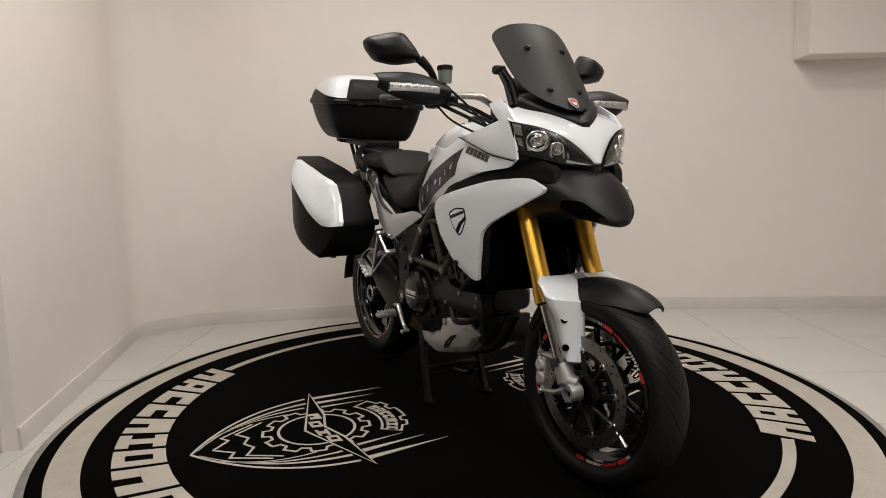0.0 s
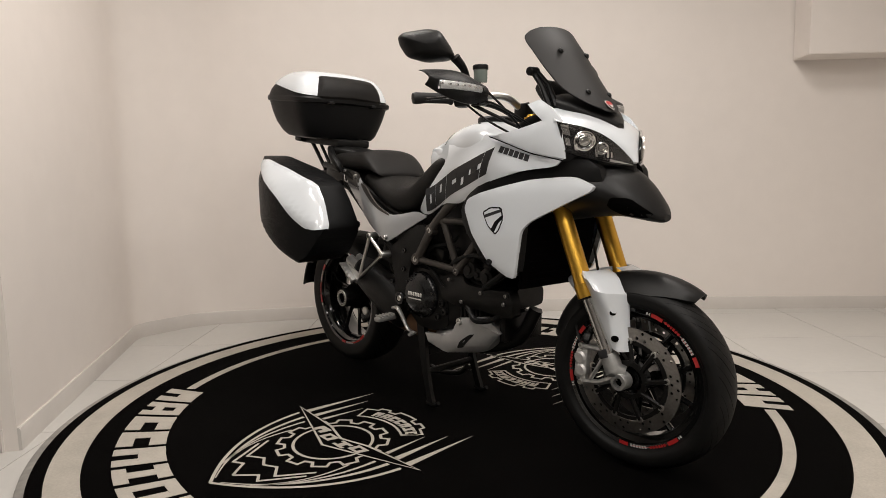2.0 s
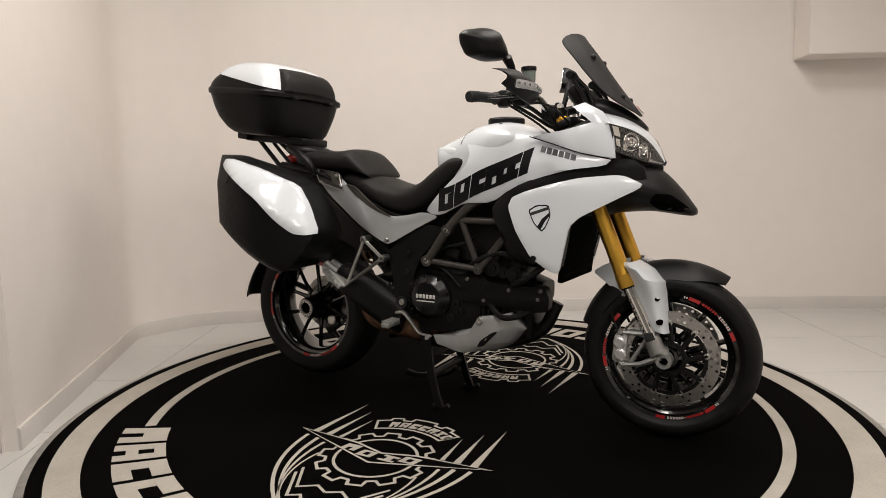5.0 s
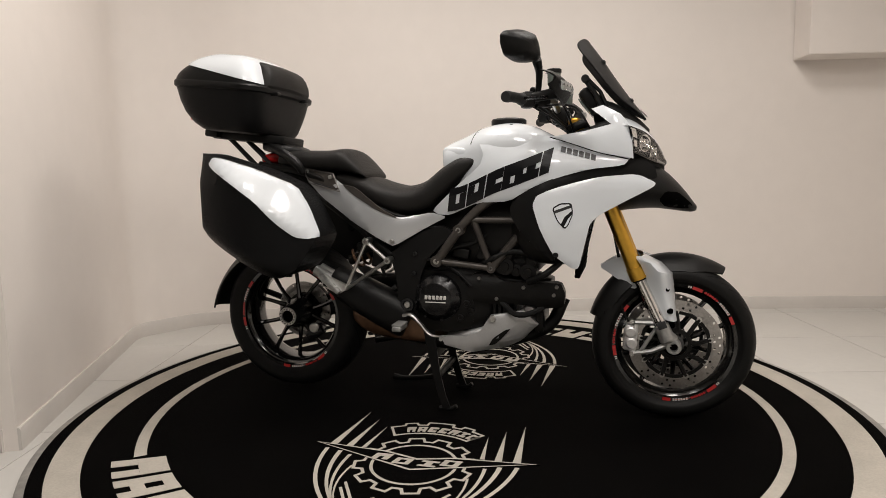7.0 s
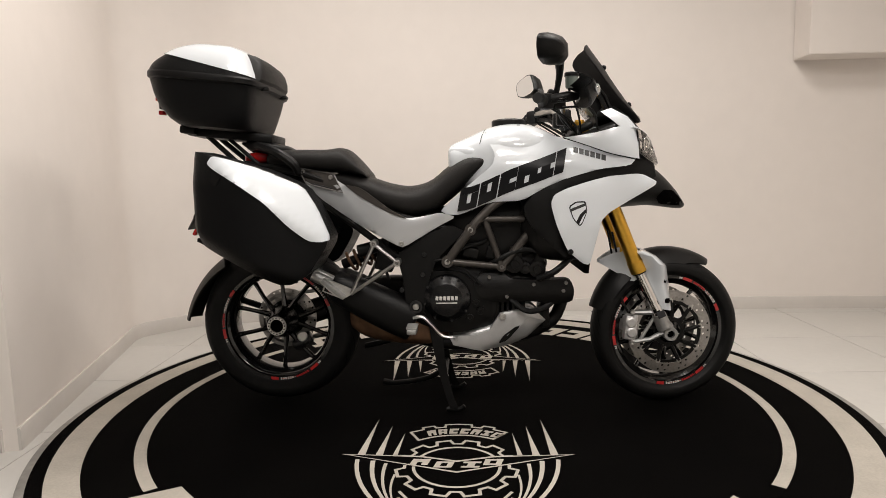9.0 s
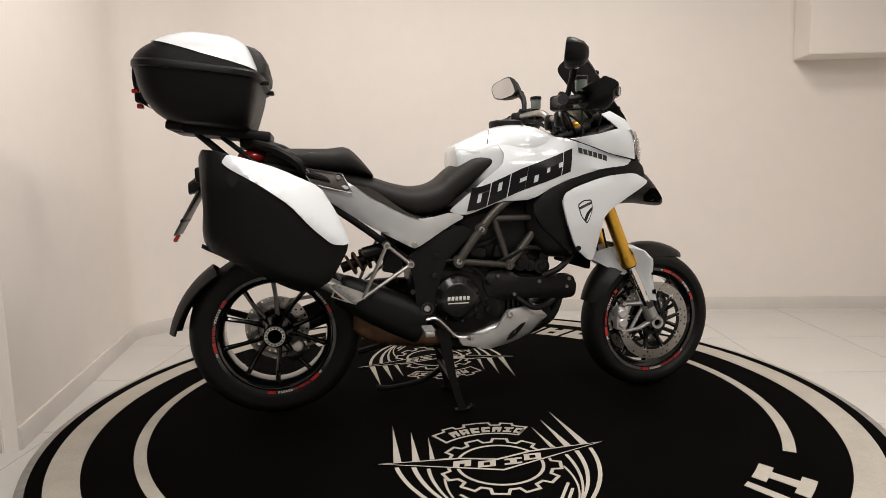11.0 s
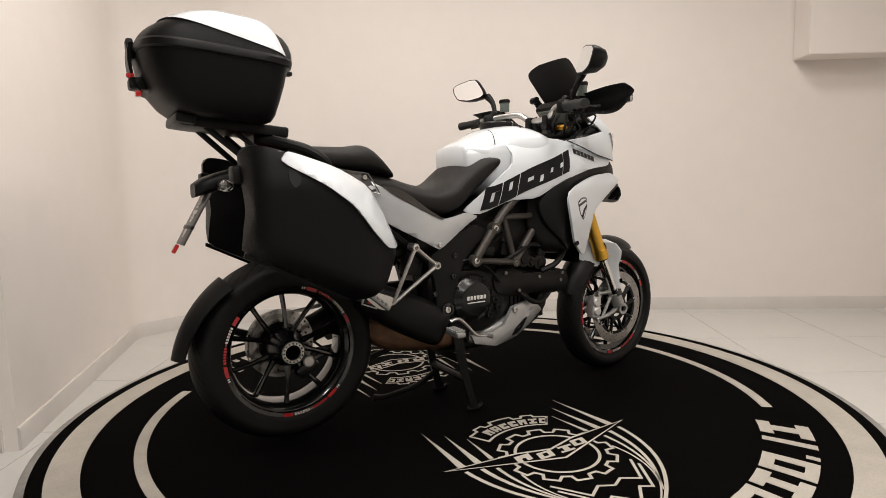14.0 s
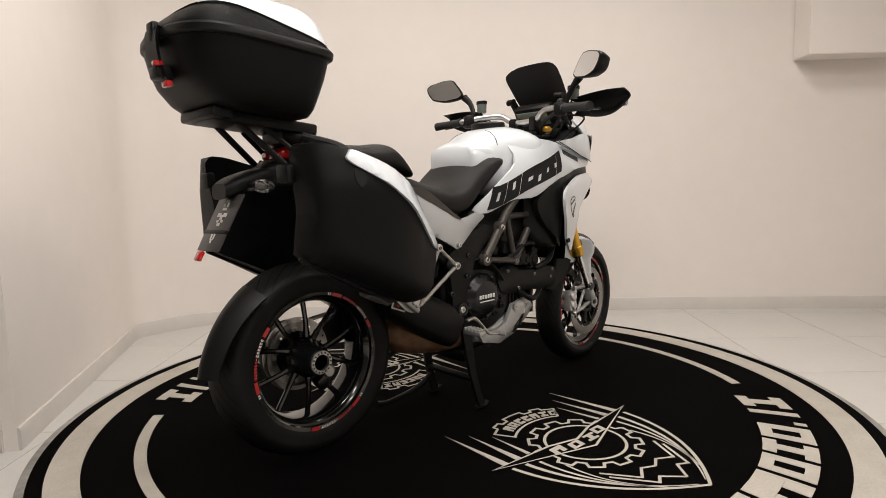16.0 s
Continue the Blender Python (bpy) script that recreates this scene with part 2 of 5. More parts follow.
def curved_wall(name, points, label, z0=FLOOR_Z, z1=CEIL_Z, thick=0.12):
    """A wall along points in plan, with its skirting."""
    pts = [Vector((x, y, 0)) for x, y in points]

    def strip(prof):
        rings = []
        for k, p in enumerate(pts):
            d = (pts[min(k + 1, len(pts) - 1)] - pts[max(k - 1, 0)]).normalized()
            out = Vector((-d.y, d.x, 0))
            rings.append([p + out * u + Vector((0, 0, v)) for u, v in prof])
        return loft(rings)
    tagged(part(name, strip([(0, z0), (0, z1), (thick, z1), (thick, z0)]), "wall"), label, "wall", kind="structure")
    tagged(part("baseboard", strip([(0.0, z0), (-0.011, z0), (-0.011, z0 + 0.074), (-0.006, z0 + 0.082), (0.0, z0 + 0.082)]), "base"), "low off-white skirting board along the foot of the wall", "baseboard", kind="structure")


def room():
    corner = [(-1.558, -0.405), (-1.905, 1.146), (-1.635, 1.435)]
    ring = [(-6.0, -0.44), *corner, (3.3, 1.615), (3.3, -5.0), (-6.0, -5.0)]
    names = ["wall_return", "", "", "wall_back", "wall_right", "wall_behind", "wall_far_left"]
    text = "smooth warm-white painted plaster wall with a pale skirting"
    for i, nm in enumerate(names):
        if nm == "wall_back":
            back = [tuple(q) for q in spline([(-1.635, 1.435), (-0.75, 1.60), (0.30, 1.685), (1.24, 1.712), (2.2, 1.68), (3.3, 1.615)], 24)]
            curved_wall(nm, eased([*corner, back[2]]) + back[3:], text)
        elif nm:
            # walls from index 4 on are unseen; the last two are greyed to cut fill light
            polygon_wall(nm, ring[i], ring[(i + 1) % len(ring)] if i else (-1.602, -0.416), text if i < 5 else "plain grey wall out of view, added to dim reflections", mat="wall" if i < 5 else "dark_wall", base=i < 3)
    # boxed-in beam that hangs on the back wall
    bm = bmesh.new()
    lo = [bm.verts.new((x, y, 1.566)) for x, y in ((2.125, 1.675), (2.105, 1.445), (3.295, 1.40), (3.295, 1.63))]
    hi = [bm.verts.new((x, y, CEIL_Z - 0.002)) for x, y in ((2.125, 1.675), (2.105, 1.445), (3.295, 1.40), (3.295, 1.63))]
    bm.faces.new(lo), bm.faces.new(hi)
    add_ring_faces(bm, lo, hi)
    bmesh.ops.bevel(bm, geom=bm.edges[:], offset=0.004, segments=2, affect="EDGES")
    tagged(part("boxed_duct", bm, "wall", smooth=0), "white plastered box hanging from the ceiling on the back wall", "boxing", kind="structure")
    bm = block((9.6, 7.0, 0.1), (-1.3, -1.6, CEIL_Z + 0.05), 0)
    tagged(part("ceiling", bm, "ceiling", smooth=0), "plain white painted ceiling", "ceiling", kind="structure")
    floor = tagged(part("floor", block((9.6, 7.0, 0.1), (-1.3, -1.6, FLOOR_Z - 0.052), 0), "grout", smooth=0), "floor of large glossy white tiles with thin joints", "floor", kind="structure")
    # ceiling light panels, none in view; the pair at y = -3.18 is added fill
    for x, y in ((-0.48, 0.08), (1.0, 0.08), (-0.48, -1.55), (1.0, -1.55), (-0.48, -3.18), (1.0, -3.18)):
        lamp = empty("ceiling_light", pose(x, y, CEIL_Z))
        tagged(lamp, "flat square white light panel out of view; rear pair is added fill", "ceiling light", "ceiling light panels")
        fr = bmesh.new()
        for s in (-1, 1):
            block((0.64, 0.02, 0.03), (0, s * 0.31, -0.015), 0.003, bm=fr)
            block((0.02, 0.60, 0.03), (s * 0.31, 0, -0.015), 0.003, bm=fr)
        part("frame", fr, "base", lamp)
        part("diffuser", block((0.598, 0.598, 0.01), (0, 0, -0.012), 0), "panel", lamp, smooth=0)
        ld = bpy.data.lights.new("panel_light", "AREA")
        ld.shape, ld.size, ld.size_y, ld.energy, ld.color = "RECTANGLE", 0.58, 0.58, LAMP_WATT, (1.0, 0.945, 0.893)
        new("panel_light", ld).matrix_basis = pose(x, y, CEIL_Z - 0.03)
    return floor


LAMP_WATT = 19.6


def floor_tiles(floor):
    """Square 0.6 m tiles with 2 mm joints."""
    me = None
    x0, y0, s = 1.48 - 0.6 * 12, 0.356 - 0.6 * 9, 0.6
    for i in range(16):
        for j in range(13):
            cx, cy = x0 + s * (i + 0.5), y0 + s * (j + 0.5)
            if cx > 3.5 or cy > 2.0 or cy < -5.2 or cx < -6.0:
                continue
            if me is None:
                b = block((s - 0.004, s - 0.004, 0.01), (0, 0, 0), 0.0012, segments=1)
                t = part("tile", b, "tile", floor, smooth=0)
                me = t.data
            else:
                t = new("tile", me)
                t.parent = floor
            t.location = (cx, cy, FLOOR_Z - 0.005 + 0.0003 * ((i * 7 + j * 3) % 3))


# ---- the display platform ----
def slotted_block(w, h, slant, kind):
    """Outlines that stand for one sign of a trade name: a slanted block with a slot."""
    bars = {
        0: [(0, 0, 1, 0.24), (0, 0.76, 1, 1), (0, 0.24, 0.32, 0.76), (0.68, 0.24, 1, 0.76)],
        1: [(0, 0.48, 1, 1), (0, 0, 0.36, 0.48), (0.64, 0, 1, 0.48)],
        2: [(0, 0, 1, 0.34), (0, 0.34, 0.44, 0.66), (0, 0.66, 1, 1)],
        3: [(0, 0, 1, 0.26), (0.30, 0.26, 0.70, 0.74), (0, 0.74, 1, 1)],
        4: [(0, 0.24, 1, 0.48), (0, 0.78, 1, 1), (0, 0.48, 0.36, 0.78), (0.66, 0.48, 1, 0.78), (0, 0, 0.36, 0.24), (0.66, 0, 1, 0.24)],
        5: [(0.1, 0, 0.6, 0.24)],
        6: [(0.25, 0, 0.75, 1)],
        7: [(0, 0, 1, 0.30), (0, 0.70, 1, 1), (0, 0.30, 0.42, 0.70), (0.62, 0.30, 1, 0.70)],
        8: [(0, 0, 1, 0.46), (0, 0.82, 1, 1), (0, 0.46, 0.40, 0.82), (0.62, 0.46, 1, 0.82)],
        9: [(0, 0, 1, 0.40), (0, 0.40, 0.60, 0.58), (0, 0.58, 1, 1)],
        10: [(0, 0.46, 1, 1), (0, 0.16, 0.40, 0.46), (0.62, 0.16, 1, 0.46), (0, 0, 1, 0.16)],
        11: [(0, 0, 1, 0.38), (0.24, 0.38, 0.76, 0.60), (0, 0.60, 1, 1)],
        12: [(0, 0, 1, 1)],
    }[kind]
    for x0, y0, x1, y1 in bars:
        yield [(x * w + slant * y * h, y * h) for x, y in ((x0, y0), (x1, y0), (x1, y1), (x0, y1))]


def turntable():
    table = empty("turntable")
    tagged(table, "round black revolving display platform with pale printed rings and emblems", "turntable")
    zt = 0.0
    part("platform_top", lathe([(0.0, zt), (1.503, zt), (1.507, zt - 0.003), (1.507, -0.018), (0.0, -0.018)], 180, "z"), "mat", table)
    part("platform_edge", lathe([(1.5075, -0.004), (1.530, -0.005), (1.535, -0.008), (1.537, -0.0215), (1.5075, -0.0215)], 180, "z", closed_profile=True), "rim", table, "scuffed grey metal edge strip")
    z1 = 0.0015
    part("printed_ring", lathe([(1.360, zt), (1.360, z1), (1.459, z1), (1.459, zt)], 180, "z"), "print", table)
    for s in (0, 180):
        part("printed_arc", lathe([(1.168, zt), (1.168, z1), (1.2075, z1), (1.2075, zt)], 60, "z", arc=(s - 37.8, s + 40.0)), "print", table)
    lw = 0.0105
    for s in (0, 180):
        spin = Matrix.Rotation(radians(s), 4, "Z")

        def place(bm, name="emblem_line", mat="print"):
            bmesh.ops.transform(bm, matrix=spin, verts=bm.verts)
            return part(name, bm, mat, table, smooth=0)

        g = Vector((0.0, -0.602))

        def polar(r, a):
            return (g.x + r * math.cos(radians(a)), g.y + r * math.sin(radians(a)))

        # cog wheel and its inner ring
        place(stroke([polar(0.137, a) for a in range(0, 360, 6)], lw, zt, z1, True), "emblem_ring")
        cog = []
        for k in range(12):
            a = 30 * k + 15
            cog += [polar(0.166, a - 10), polar(0.193, a - 7), polar(0.193, a + 7), polar(0.166, a + 10)]
        place(stroke(cog, lw, zt, z1, True), "emblem_cog")
        # swept banner over the cog
        banner = [(-0.392, -0.519), (-0.118, -0.533), (0.0, -0.566), (0.118, -0.533), (0.392, -0.519), (0.0, -0.652)]
        place(flat_shape(banner, zt, z1 + 0.0006), "emblem_banner", "mat")
        inner = [(-0.375, -0.5215), (-0.118, -0.538), (0.0, -0.571), (0.118, -0.538), (0.375, -0.5215), (0.0, -0.646)]
        place(stroke(inner, [lw * 0.9] * 6, zt, z1 + 0.0012, True), "emblem_banner_outline")
        for k, kind in enumerate((1, 0, 3, 0)):
            bm = bmesh.new()
            x0 = (-0.152, -0.075, 0.012, 0.082)[k]
            zz = -0.597 + (0.0, -0.018, -0.018, 0.0)[k]
            for q in slotted_block(0.058, 0.042, 0.25, kind):
                flat_shape([(x0 + x, zz + y) for x, y in q], zt, z1 + 0.0012, bm)
            place(bm, "emblem_block")
        # name plate above
        tab = [polar(0.238, a) for a in range(125, 54, -6)] + [polar(0.312, a) for a in (57, 66)] + [polar(0.330, a) for a in (67, 74)] + \
              [polar(0.312, a) for a in (75, 81)] + [polar(0.334, a) for a in (82, 90, 98)] + [polar(0.312, a) for a in (99, 105)] + \
              [polar(0.330, a) for a in (106, 113)] + [polar(0.312, a) for a in (114, 123)]
        place(stroke(tab, lw * 0.9, zt, z1, True), "emblem_plate")
        for k, kind in enumerate((1, 4, 2, 2, 1, 3, 0)):
            bm = bmesh.new()
            a = 114 - 8.3 * k
            for q in slotted_block(0.031, 0.042, 0.15, kind):
                flat_shape([polar(0.254 + y, a - math.degrees(x / 0.275)) for x, y in q], zt, z1, bm)
            place(bm, "emblem_block")
        # spikes, shield outlines and the chevrons in it
        for m in (-1, 1):
            for (tx, ty), (bx, w) in zip(((0.302, -0.222), (0.243, -0.286), (0.190, -0.347)), ((0.318, 0.026), (0.258, 0.024), (0.205, 0.016))):
                place(flat_shape([(m * tx, ty), (m * (bx + w / 2), -0.522), (m * (bx - w / 2), -0.522)], zt, z1), "emblem_spike")
            for p0, p1, p2, w in (((0.325, -0.555), (0.30, -0.85), (0.0, -1.036), (0.014, 0.011)), ((0.272, -0.565), (0.26, -0.84), (0.02, -1.012), (0.016, 0.004)),
                                  ((0.228, -0.585), (0.24, -0.80), (0.10, -0.955), (0.012, 0.004)), ((0.19, -0.66), (0.21, -0.80), (0.13, -0.91), (0.008, 0.004))):
                curve = [tuple((1 - t) ** 2 * np.array(p0) + 2 * t * (1 - t) * np.array(p1) + t * t * np.array(p2)) for t in np.linspace(0, 1, 16)]
                place(stroke([(m * x, y) for x, y in curve], w, zt, z1), "emblem_shield_line")
            place(stroke([(m * 0.165, -0.765), (m * 0.098, -0.872), (m * 0.045, -0.838), (0, -0.862)], lw * 0.9, zt, z1), "emblem_chevron")
            place(stroke([(m * 0.165, -0.80), (m * 0.09, -0.925), (m * 0.055, -0.905), (0, -0.965)], lw * 0.9, zt, z1), "emblem_chevron")
        # large signs between the arcs
        kinds = (1, 4, 2, 2, 1, 3, 0, 1, 0, 3, 0, 5, 6, 3)
        wide = (7.2, 7.2, 7.2, 7.0, 7.6, 6.4, 7.2, 9.6, 7.2, 6.4, 7.2, 3.4, 4.4, 6.6)
        a = -139.0
        for kind, wd in zip(kinds, wide):
            bm = bmesh.new()
            wl = radians(wd - 1.1) * 1.2
            for q in slotted_block(wl, 0.165, 0.22, kind):
                cells = []
                for (xa, ya), (xb, yb) in zip(q, q[1:] + q[:1]):
                    cells += [(xa + (xb - xa) * f, ya + (yb - ya) * f) for f in (0, 0.5)]
                out = []
                for x, y in cells:
                    b, r = radians(a) + (x - 0.018) / 1.2, 1.274 - y
                    out.append((r * math.cos(b), r * math.sin(b)))
                flat_shape(out, zt, z1, bm)
            place(bm, "lettering_block")
            a += wd
    return table


# ---- the motorcycle: x ahead, y to its left, z up ----
FRONT_AXLE, REAR_AXLE = Vector((0.811, 0.010, 0.2905)), Vector((-0.713, 0, 0.335))


def both(make):
    for side in (-1, 1):
        make(side)


def bolt_head(parent, at, r, side=-1, mat="bolt", depth=0.008, name="bolt"):
    """A cap screw with a socket, its axis across the bike."""
    s = side
    prof = [(0.0, s * depth * 0.4), (r * 0.42, s * depth * 0.4), (r * 0.46, s * depth), (r * 0.86, s * depth), (r, s * depth * 0.75), (r, -s * 0.004), (0, -s * 0.004)]
    return part(name, lathe(prof, 14, "y", at), mat, parent)


def perforated_ring(r0, r1, y0, y1, rows, n, hole):
    """A brake disc rotor: a ring with real drilled holes."""
    bm = bmesh.new()
    edges = np.linspace(r0, r1, rows + 1)
    for k in range(n):
        for j in range(rows):
            off = 0.5 if j % 2 else 0.0
            a0, a1 = 2 * math.pi * (k + off) / n, 2 * math.pi * (k + 1 + off) / n
            am, ra, rb = (a0 + a1) / 2, edges[j], edges[j + 1]
            rm = (ra + rb) / 2
            outer = [(ra, a0), (ra, am), (ra, a1), (rm, a1), (rb, a1), (rb, am), (rb, a0), (rm, a0)]
            for y in (y0, y1):
                ov = [bm.verts.new((r * math.cos(a), y, r * math.sin(a))) for r, a in outer]
                iv = []
                for q in range(8):
                    t = math.radians(-135 + 45 * q)
                    r, a = rm + hole * math.sin(t), am + hole * math.cos(t) / rm
                    iv.append(bm.verts.new((r * math.cos(a), y, r * math.sin(a))))
                if (k + j) % 3 == 2:
                    bm.faces.new(ov)
                else:
                    add_ring_faces(bm, ov, iv)
    lathe([(r0, y0), (r0, y1)], n * 2, "y", bm=bm)
    lathe([(r1, y0), (r1, y1)], n * 2, "y", bm=bm)
    return bm


def rim_stickers(wheel, r, y, parent_part):
    """Red tapes with pale marks on the rim's edge."""
    def arc_tape(name, a, b, half, mat):
        part(name, lathe([(r - half, y), (r - half, y * 1.012), (r + half, y * 1.012), (r + half, y)], 8, "y", arc=(a, b)), mat, parent_part)
    for a0 in (20, 140, 260):
        arc_tape("rim_tape", a0, a0 + 8, 0.0058, "sticker_red")
        for k in range(13):
            # small bars in place of the lettering
            arc_tape("rim_mark", a0 + 10 + 2.5 * k, a0 + 11.7 + 2.5 * k, 0.0042 if k != 6 else 0.001, "sticker_white" if k < 7 else "sticker_red")
        arc_tape("rim_tape", a0 + 10, a0 + 43, 0.0008, "sticker_red")
        arc_tape("rim_tape", a0 + 44, a0 + 54, 0.0058, "sticker_red")
        arc_tape("rim_mark", a0 + 55, a0 + 56.2, 0.0036, "sticker_white")
        arc_tape("rim_mark", a0 + 57, a0 + 58.2, 0.0036, "sticker_white")


def tyre_profile(radius, half, rim_r, rim_half):
    h = radius - rim_r
    side = spline([(rim_r - 0.002, rim_half - 0.003), (rim_r + 0.012, rim_half + 0.003), (rim_r + 0.28 * h, half * 0.97), (rim_r + 0.5 * h, half)], 8)
    crown = [(rim_r + 0.5 * h + 0.5 * h * math.sin(t), half * math.cos(t)) for t in np.linspace(0, math.pi, 21)]
    return [(r, y) for r, y in side[:-1]] + crown + [(r, -y) for r, y in reversed(side[:-1])]


def wheel(name, bike, axle, radius, half, rim_r, rim_half, pairs, label):
    w = empty(name)
    w.parent = bike
    w.matrix_basis = Matrix.Translation(axle)
    tagged(w, label)
    crown = half * 0.98
    prof = tyre_profile(radius, crown, rim_r, rim_half)
    tyre = part("tyre", lathe(prof, 96, "y", closed_profile=True), "rubber", w, "black road tyre with curved dark strips for tread grooves")
    # dark strips just above the crown, in place of the shade in tread grooves
    gm = bmesh.new()
    for k in range(40):
        for s in (-1, 1):
            pts = []
            for u in np.linspace(0.04, 0.90, 9):
                y = s * crown * u
                r = rim_r + 0.5 * (radius - rim_r) * (1 + math.sqrt(1 - (y / crown) ** 2)) + 0.0004
                a = radians(360 / 40 * (k + (0.5 if s > 0 else 0))) + 0.42 * u ** 1.4 + 0.03 * (k % 2) * u
                pts.append((r, y, a, 0.0062 * (1 - abs(u - 0.45)) * (1.2 if k % 2 else 0.7)))
            vs = []
            for r, y, a, wd in pts:
                vs.append([gm.verts.new((r * math.cos(a + d * wd), y, r * math.sin(a + d * wd))) for d in (-1, 1)])
            for a, b in zip(vs, vs[1:]):
                gm.faces.new((a[0], a[1], b[1], b[0]))
    part("tread_groove", gm, "mat", w, smooth=0)
    rim_prof = [(rim_r + 0.004, rim_half), (rim_r + 0.006, rim_half - 0.006), (rim_r - 0.008, rim_half - 0.010), (rim_r - 0.022, rim_half - 0.024), (rim_r - 0.030, rim_half - 0.05 * rim_half / 0.09),
                (rim_r - 0.030, -rim_half + 0.05 * rim_half / 0.09), (rim_r - 0.022, -rim_half + 0.024), (rim_r - 0.008, -rim_half + 0.010), (rim_r + 0.006, -rim_half + 0.006), (rim_r + 0.004, -rim_half)]
    rim = part("rim", lathe(rim_prof, 96, "y"), "gloss", w, "gloss black cast alloy rim with red tape marks")
    lip = rim_half + 0.0008
    rim_stickers(w, rim_r - 0.001, -lip, w)
    part("rim_lip", lathe([(rim_r - 0.010, -lip + 0.0115), (rim_r - 0.007, -lip + 0.003), (rim_r + 0.0045, -lip + 0.0005), (rim_r + 0.0045, -lip + 0.004)], 96, "y"), "gloss", w)
    for k in range(pairs):
        for d in (-1, 1):
            a, b = radians(360 / pairs * k + d * 9), radians(360 / pairs * k + d * (360 / pairs / 4 + 1))
            h, e = 0.048, rim_r - 0.026
            sp = tube([(h * math.cos(a), 0, h * math.sin(a)), (0.6 * e * math.cos((a + b * 2) / 3), -0.006, 0.6 * e * math.sin((a + b * 2) / 3)), (e * math.cos(b), -0.004, e * math.sin(b))],
                      [0.0135, 0.0080, 0.0095], 8, 6)
            part("spoke", sp, "gloss", w)
    return w


def front_end(bike):
    wh = wheel("front_wheel", bike, FRONT_AXLE, 0.2895, 0.0625, 0.214, 0.046, 5, "front wheel with drilled twin brake discs")
    wh.matrix_basis = wh.matrix_basis @ pose(0, 0, 0, 0, 0, 6.0)
    part("hub", lathe([(0.02, -0.06), (0.032, -0.06), (0.032, -0.045), (0.055, -0.03), (0.05, 0), (0.055, 0.03), (0.032, 0.045), (0.032, 0.06), (0.02, 0.06)], 28, "y"), "gloss", wh)
    for side in (-1, 1):
        y = side * 0.066
        d = part("brake_disc", perforated_ring(0.126, 0.163, y - 0.0022, y + 0.0022, 2, 34, 0.0050), "disc", wh, "drilled steel brake disc")
        carrier = bmesh.new()
        lathe([(0.044, y - 0.004), (0.060, y - 0.004), (0.060, y + 0.004), (0.044, y + 0.004)], 30, "y", closed_profile=True, bm=carrier)
        lathe([(0.112, y - 0.003), (0.124, y - 0.003), (0.124, y + 0.003), (0.112, y + 0.003)], 60, "y", closed_profile=True, bm=carrier)
        part("disc_carrier", carrier, "engine", wh)
        for k in range(9):
            a = radians(40 * k)
            part("carrier_arm", tube([(0.055 * math.cos(a), y, 0.055 * math.sin(a)), (0.122 * math.cos(a + 0.16), y, 0.122 * math.sin(a + 0.16))], 0.0085, 6), "engine", wh)
        for k in range(9):
            a = radians(40 * k) + 0.16
            part("disc_button", lathe([(0.004, y + side * 0.006), (0.009, y + side * 0.006), (0.010, y + side * 0.003), (0.010, y - side * 0.004)], 12, "y", (0.122 * math.cos(a), 0, 0.122 * math.sin(a))), "alu", wh)
    rake = Vector((0.195, 0, -0.455)).normalized()
    for side in (-1, 1):
        y = side * 0.092
        top, low = Vector((0.520, y, 0.95)), Vector((0.690, y, 0.532))
        end = Vector((0.785, y, 0.325))
        leg = part("fork_leg", tube([top, low - rake * 0.075, low - rake * 0.074, low - rake * 0.045, low - rake * 0.044, low], [0.0265, 0.0265, 0.0265, 0.029, 0.031, 0.031], 24), "gold", bike, "gold anodised upper fork tube")
        part("fork_slider", tube([low - rake * 0.02, end], 0.0215, 20), "chrome", leg, "polished steel lower fork tube")
        part("fork_seal", tube([low - rake * 0.004, low + rake * 0.006], 0.0265, 20), "plastic", leg)
        # axle foot with the caliper bracket
        foot = bmesh.new()
        tube([end - rake * 0.045, end + rake * 0.005, FRONT_AXLE + Vector((0.0, y - side * 0.006, 0.02))], [0.026, 0.029, 0.022], 16, bm=foot)
        lathe([(0.014, y + side * 0.016), (0.025, y + side * 0.016), (0.027, y + side * 0.012), (0.027, y - side * 0.02), (0.014, y - side * 0.02)], 24, "y", (FRONT_AXLE.x, 0, FRONT_AXLE.z), closed_profile=True, bm=foot)
        yb = side * 0.090
        tube([(0.80, yb, 0.300), (0.735, yb, 0.268), (0.672, yb, 0.258)], [0.012, 0.009, 0.008], 8, bm=foot)
        tube([(0.765, yb, 0.375), (0.715, yb, 0.372), (0.668, yb, 0.372)], [0.014, 0.009, 0.008], 8, bm=foot)
        tube([(0.755, yb, 0.36), (0.725, yb, 0.31), (0.70, yb, 0.268)], 0.007, 8, bm=foot)
        part("axle_foot", foot, "alu_dull", leg, "cast aluminium axle foot")
        part("axle_bore", lathe([(0.0, y + side * 0.004), (0.0145, y + side * 0.004), (0.0145, y + side * 0.0165)], 20, "y", (FRONT_AXLE.x, 0, FRONT_AXLE.z)), "mat", leg)
        cal = bmesh.new()
        yc = side * 0.080
        for dx, dz in ((0.001, 0.022), (0.004, -0.018)):
            tube([(0.662 + dx, yc - side * 0.045, 0.312 + dz), (0.662 + dx, yc + side * 0.014, 0.312 + dz), (0.662 + dx, yc + side * 0.019, 0.312 + dz)], [0.021, 0.021, 0.015], 16, bm=cal)
        block((0.040, 0.040, 0.098), (0.660, yc - side * 0.008, 0.313), 0.010, euler(0, 6, 0), bm=cal)
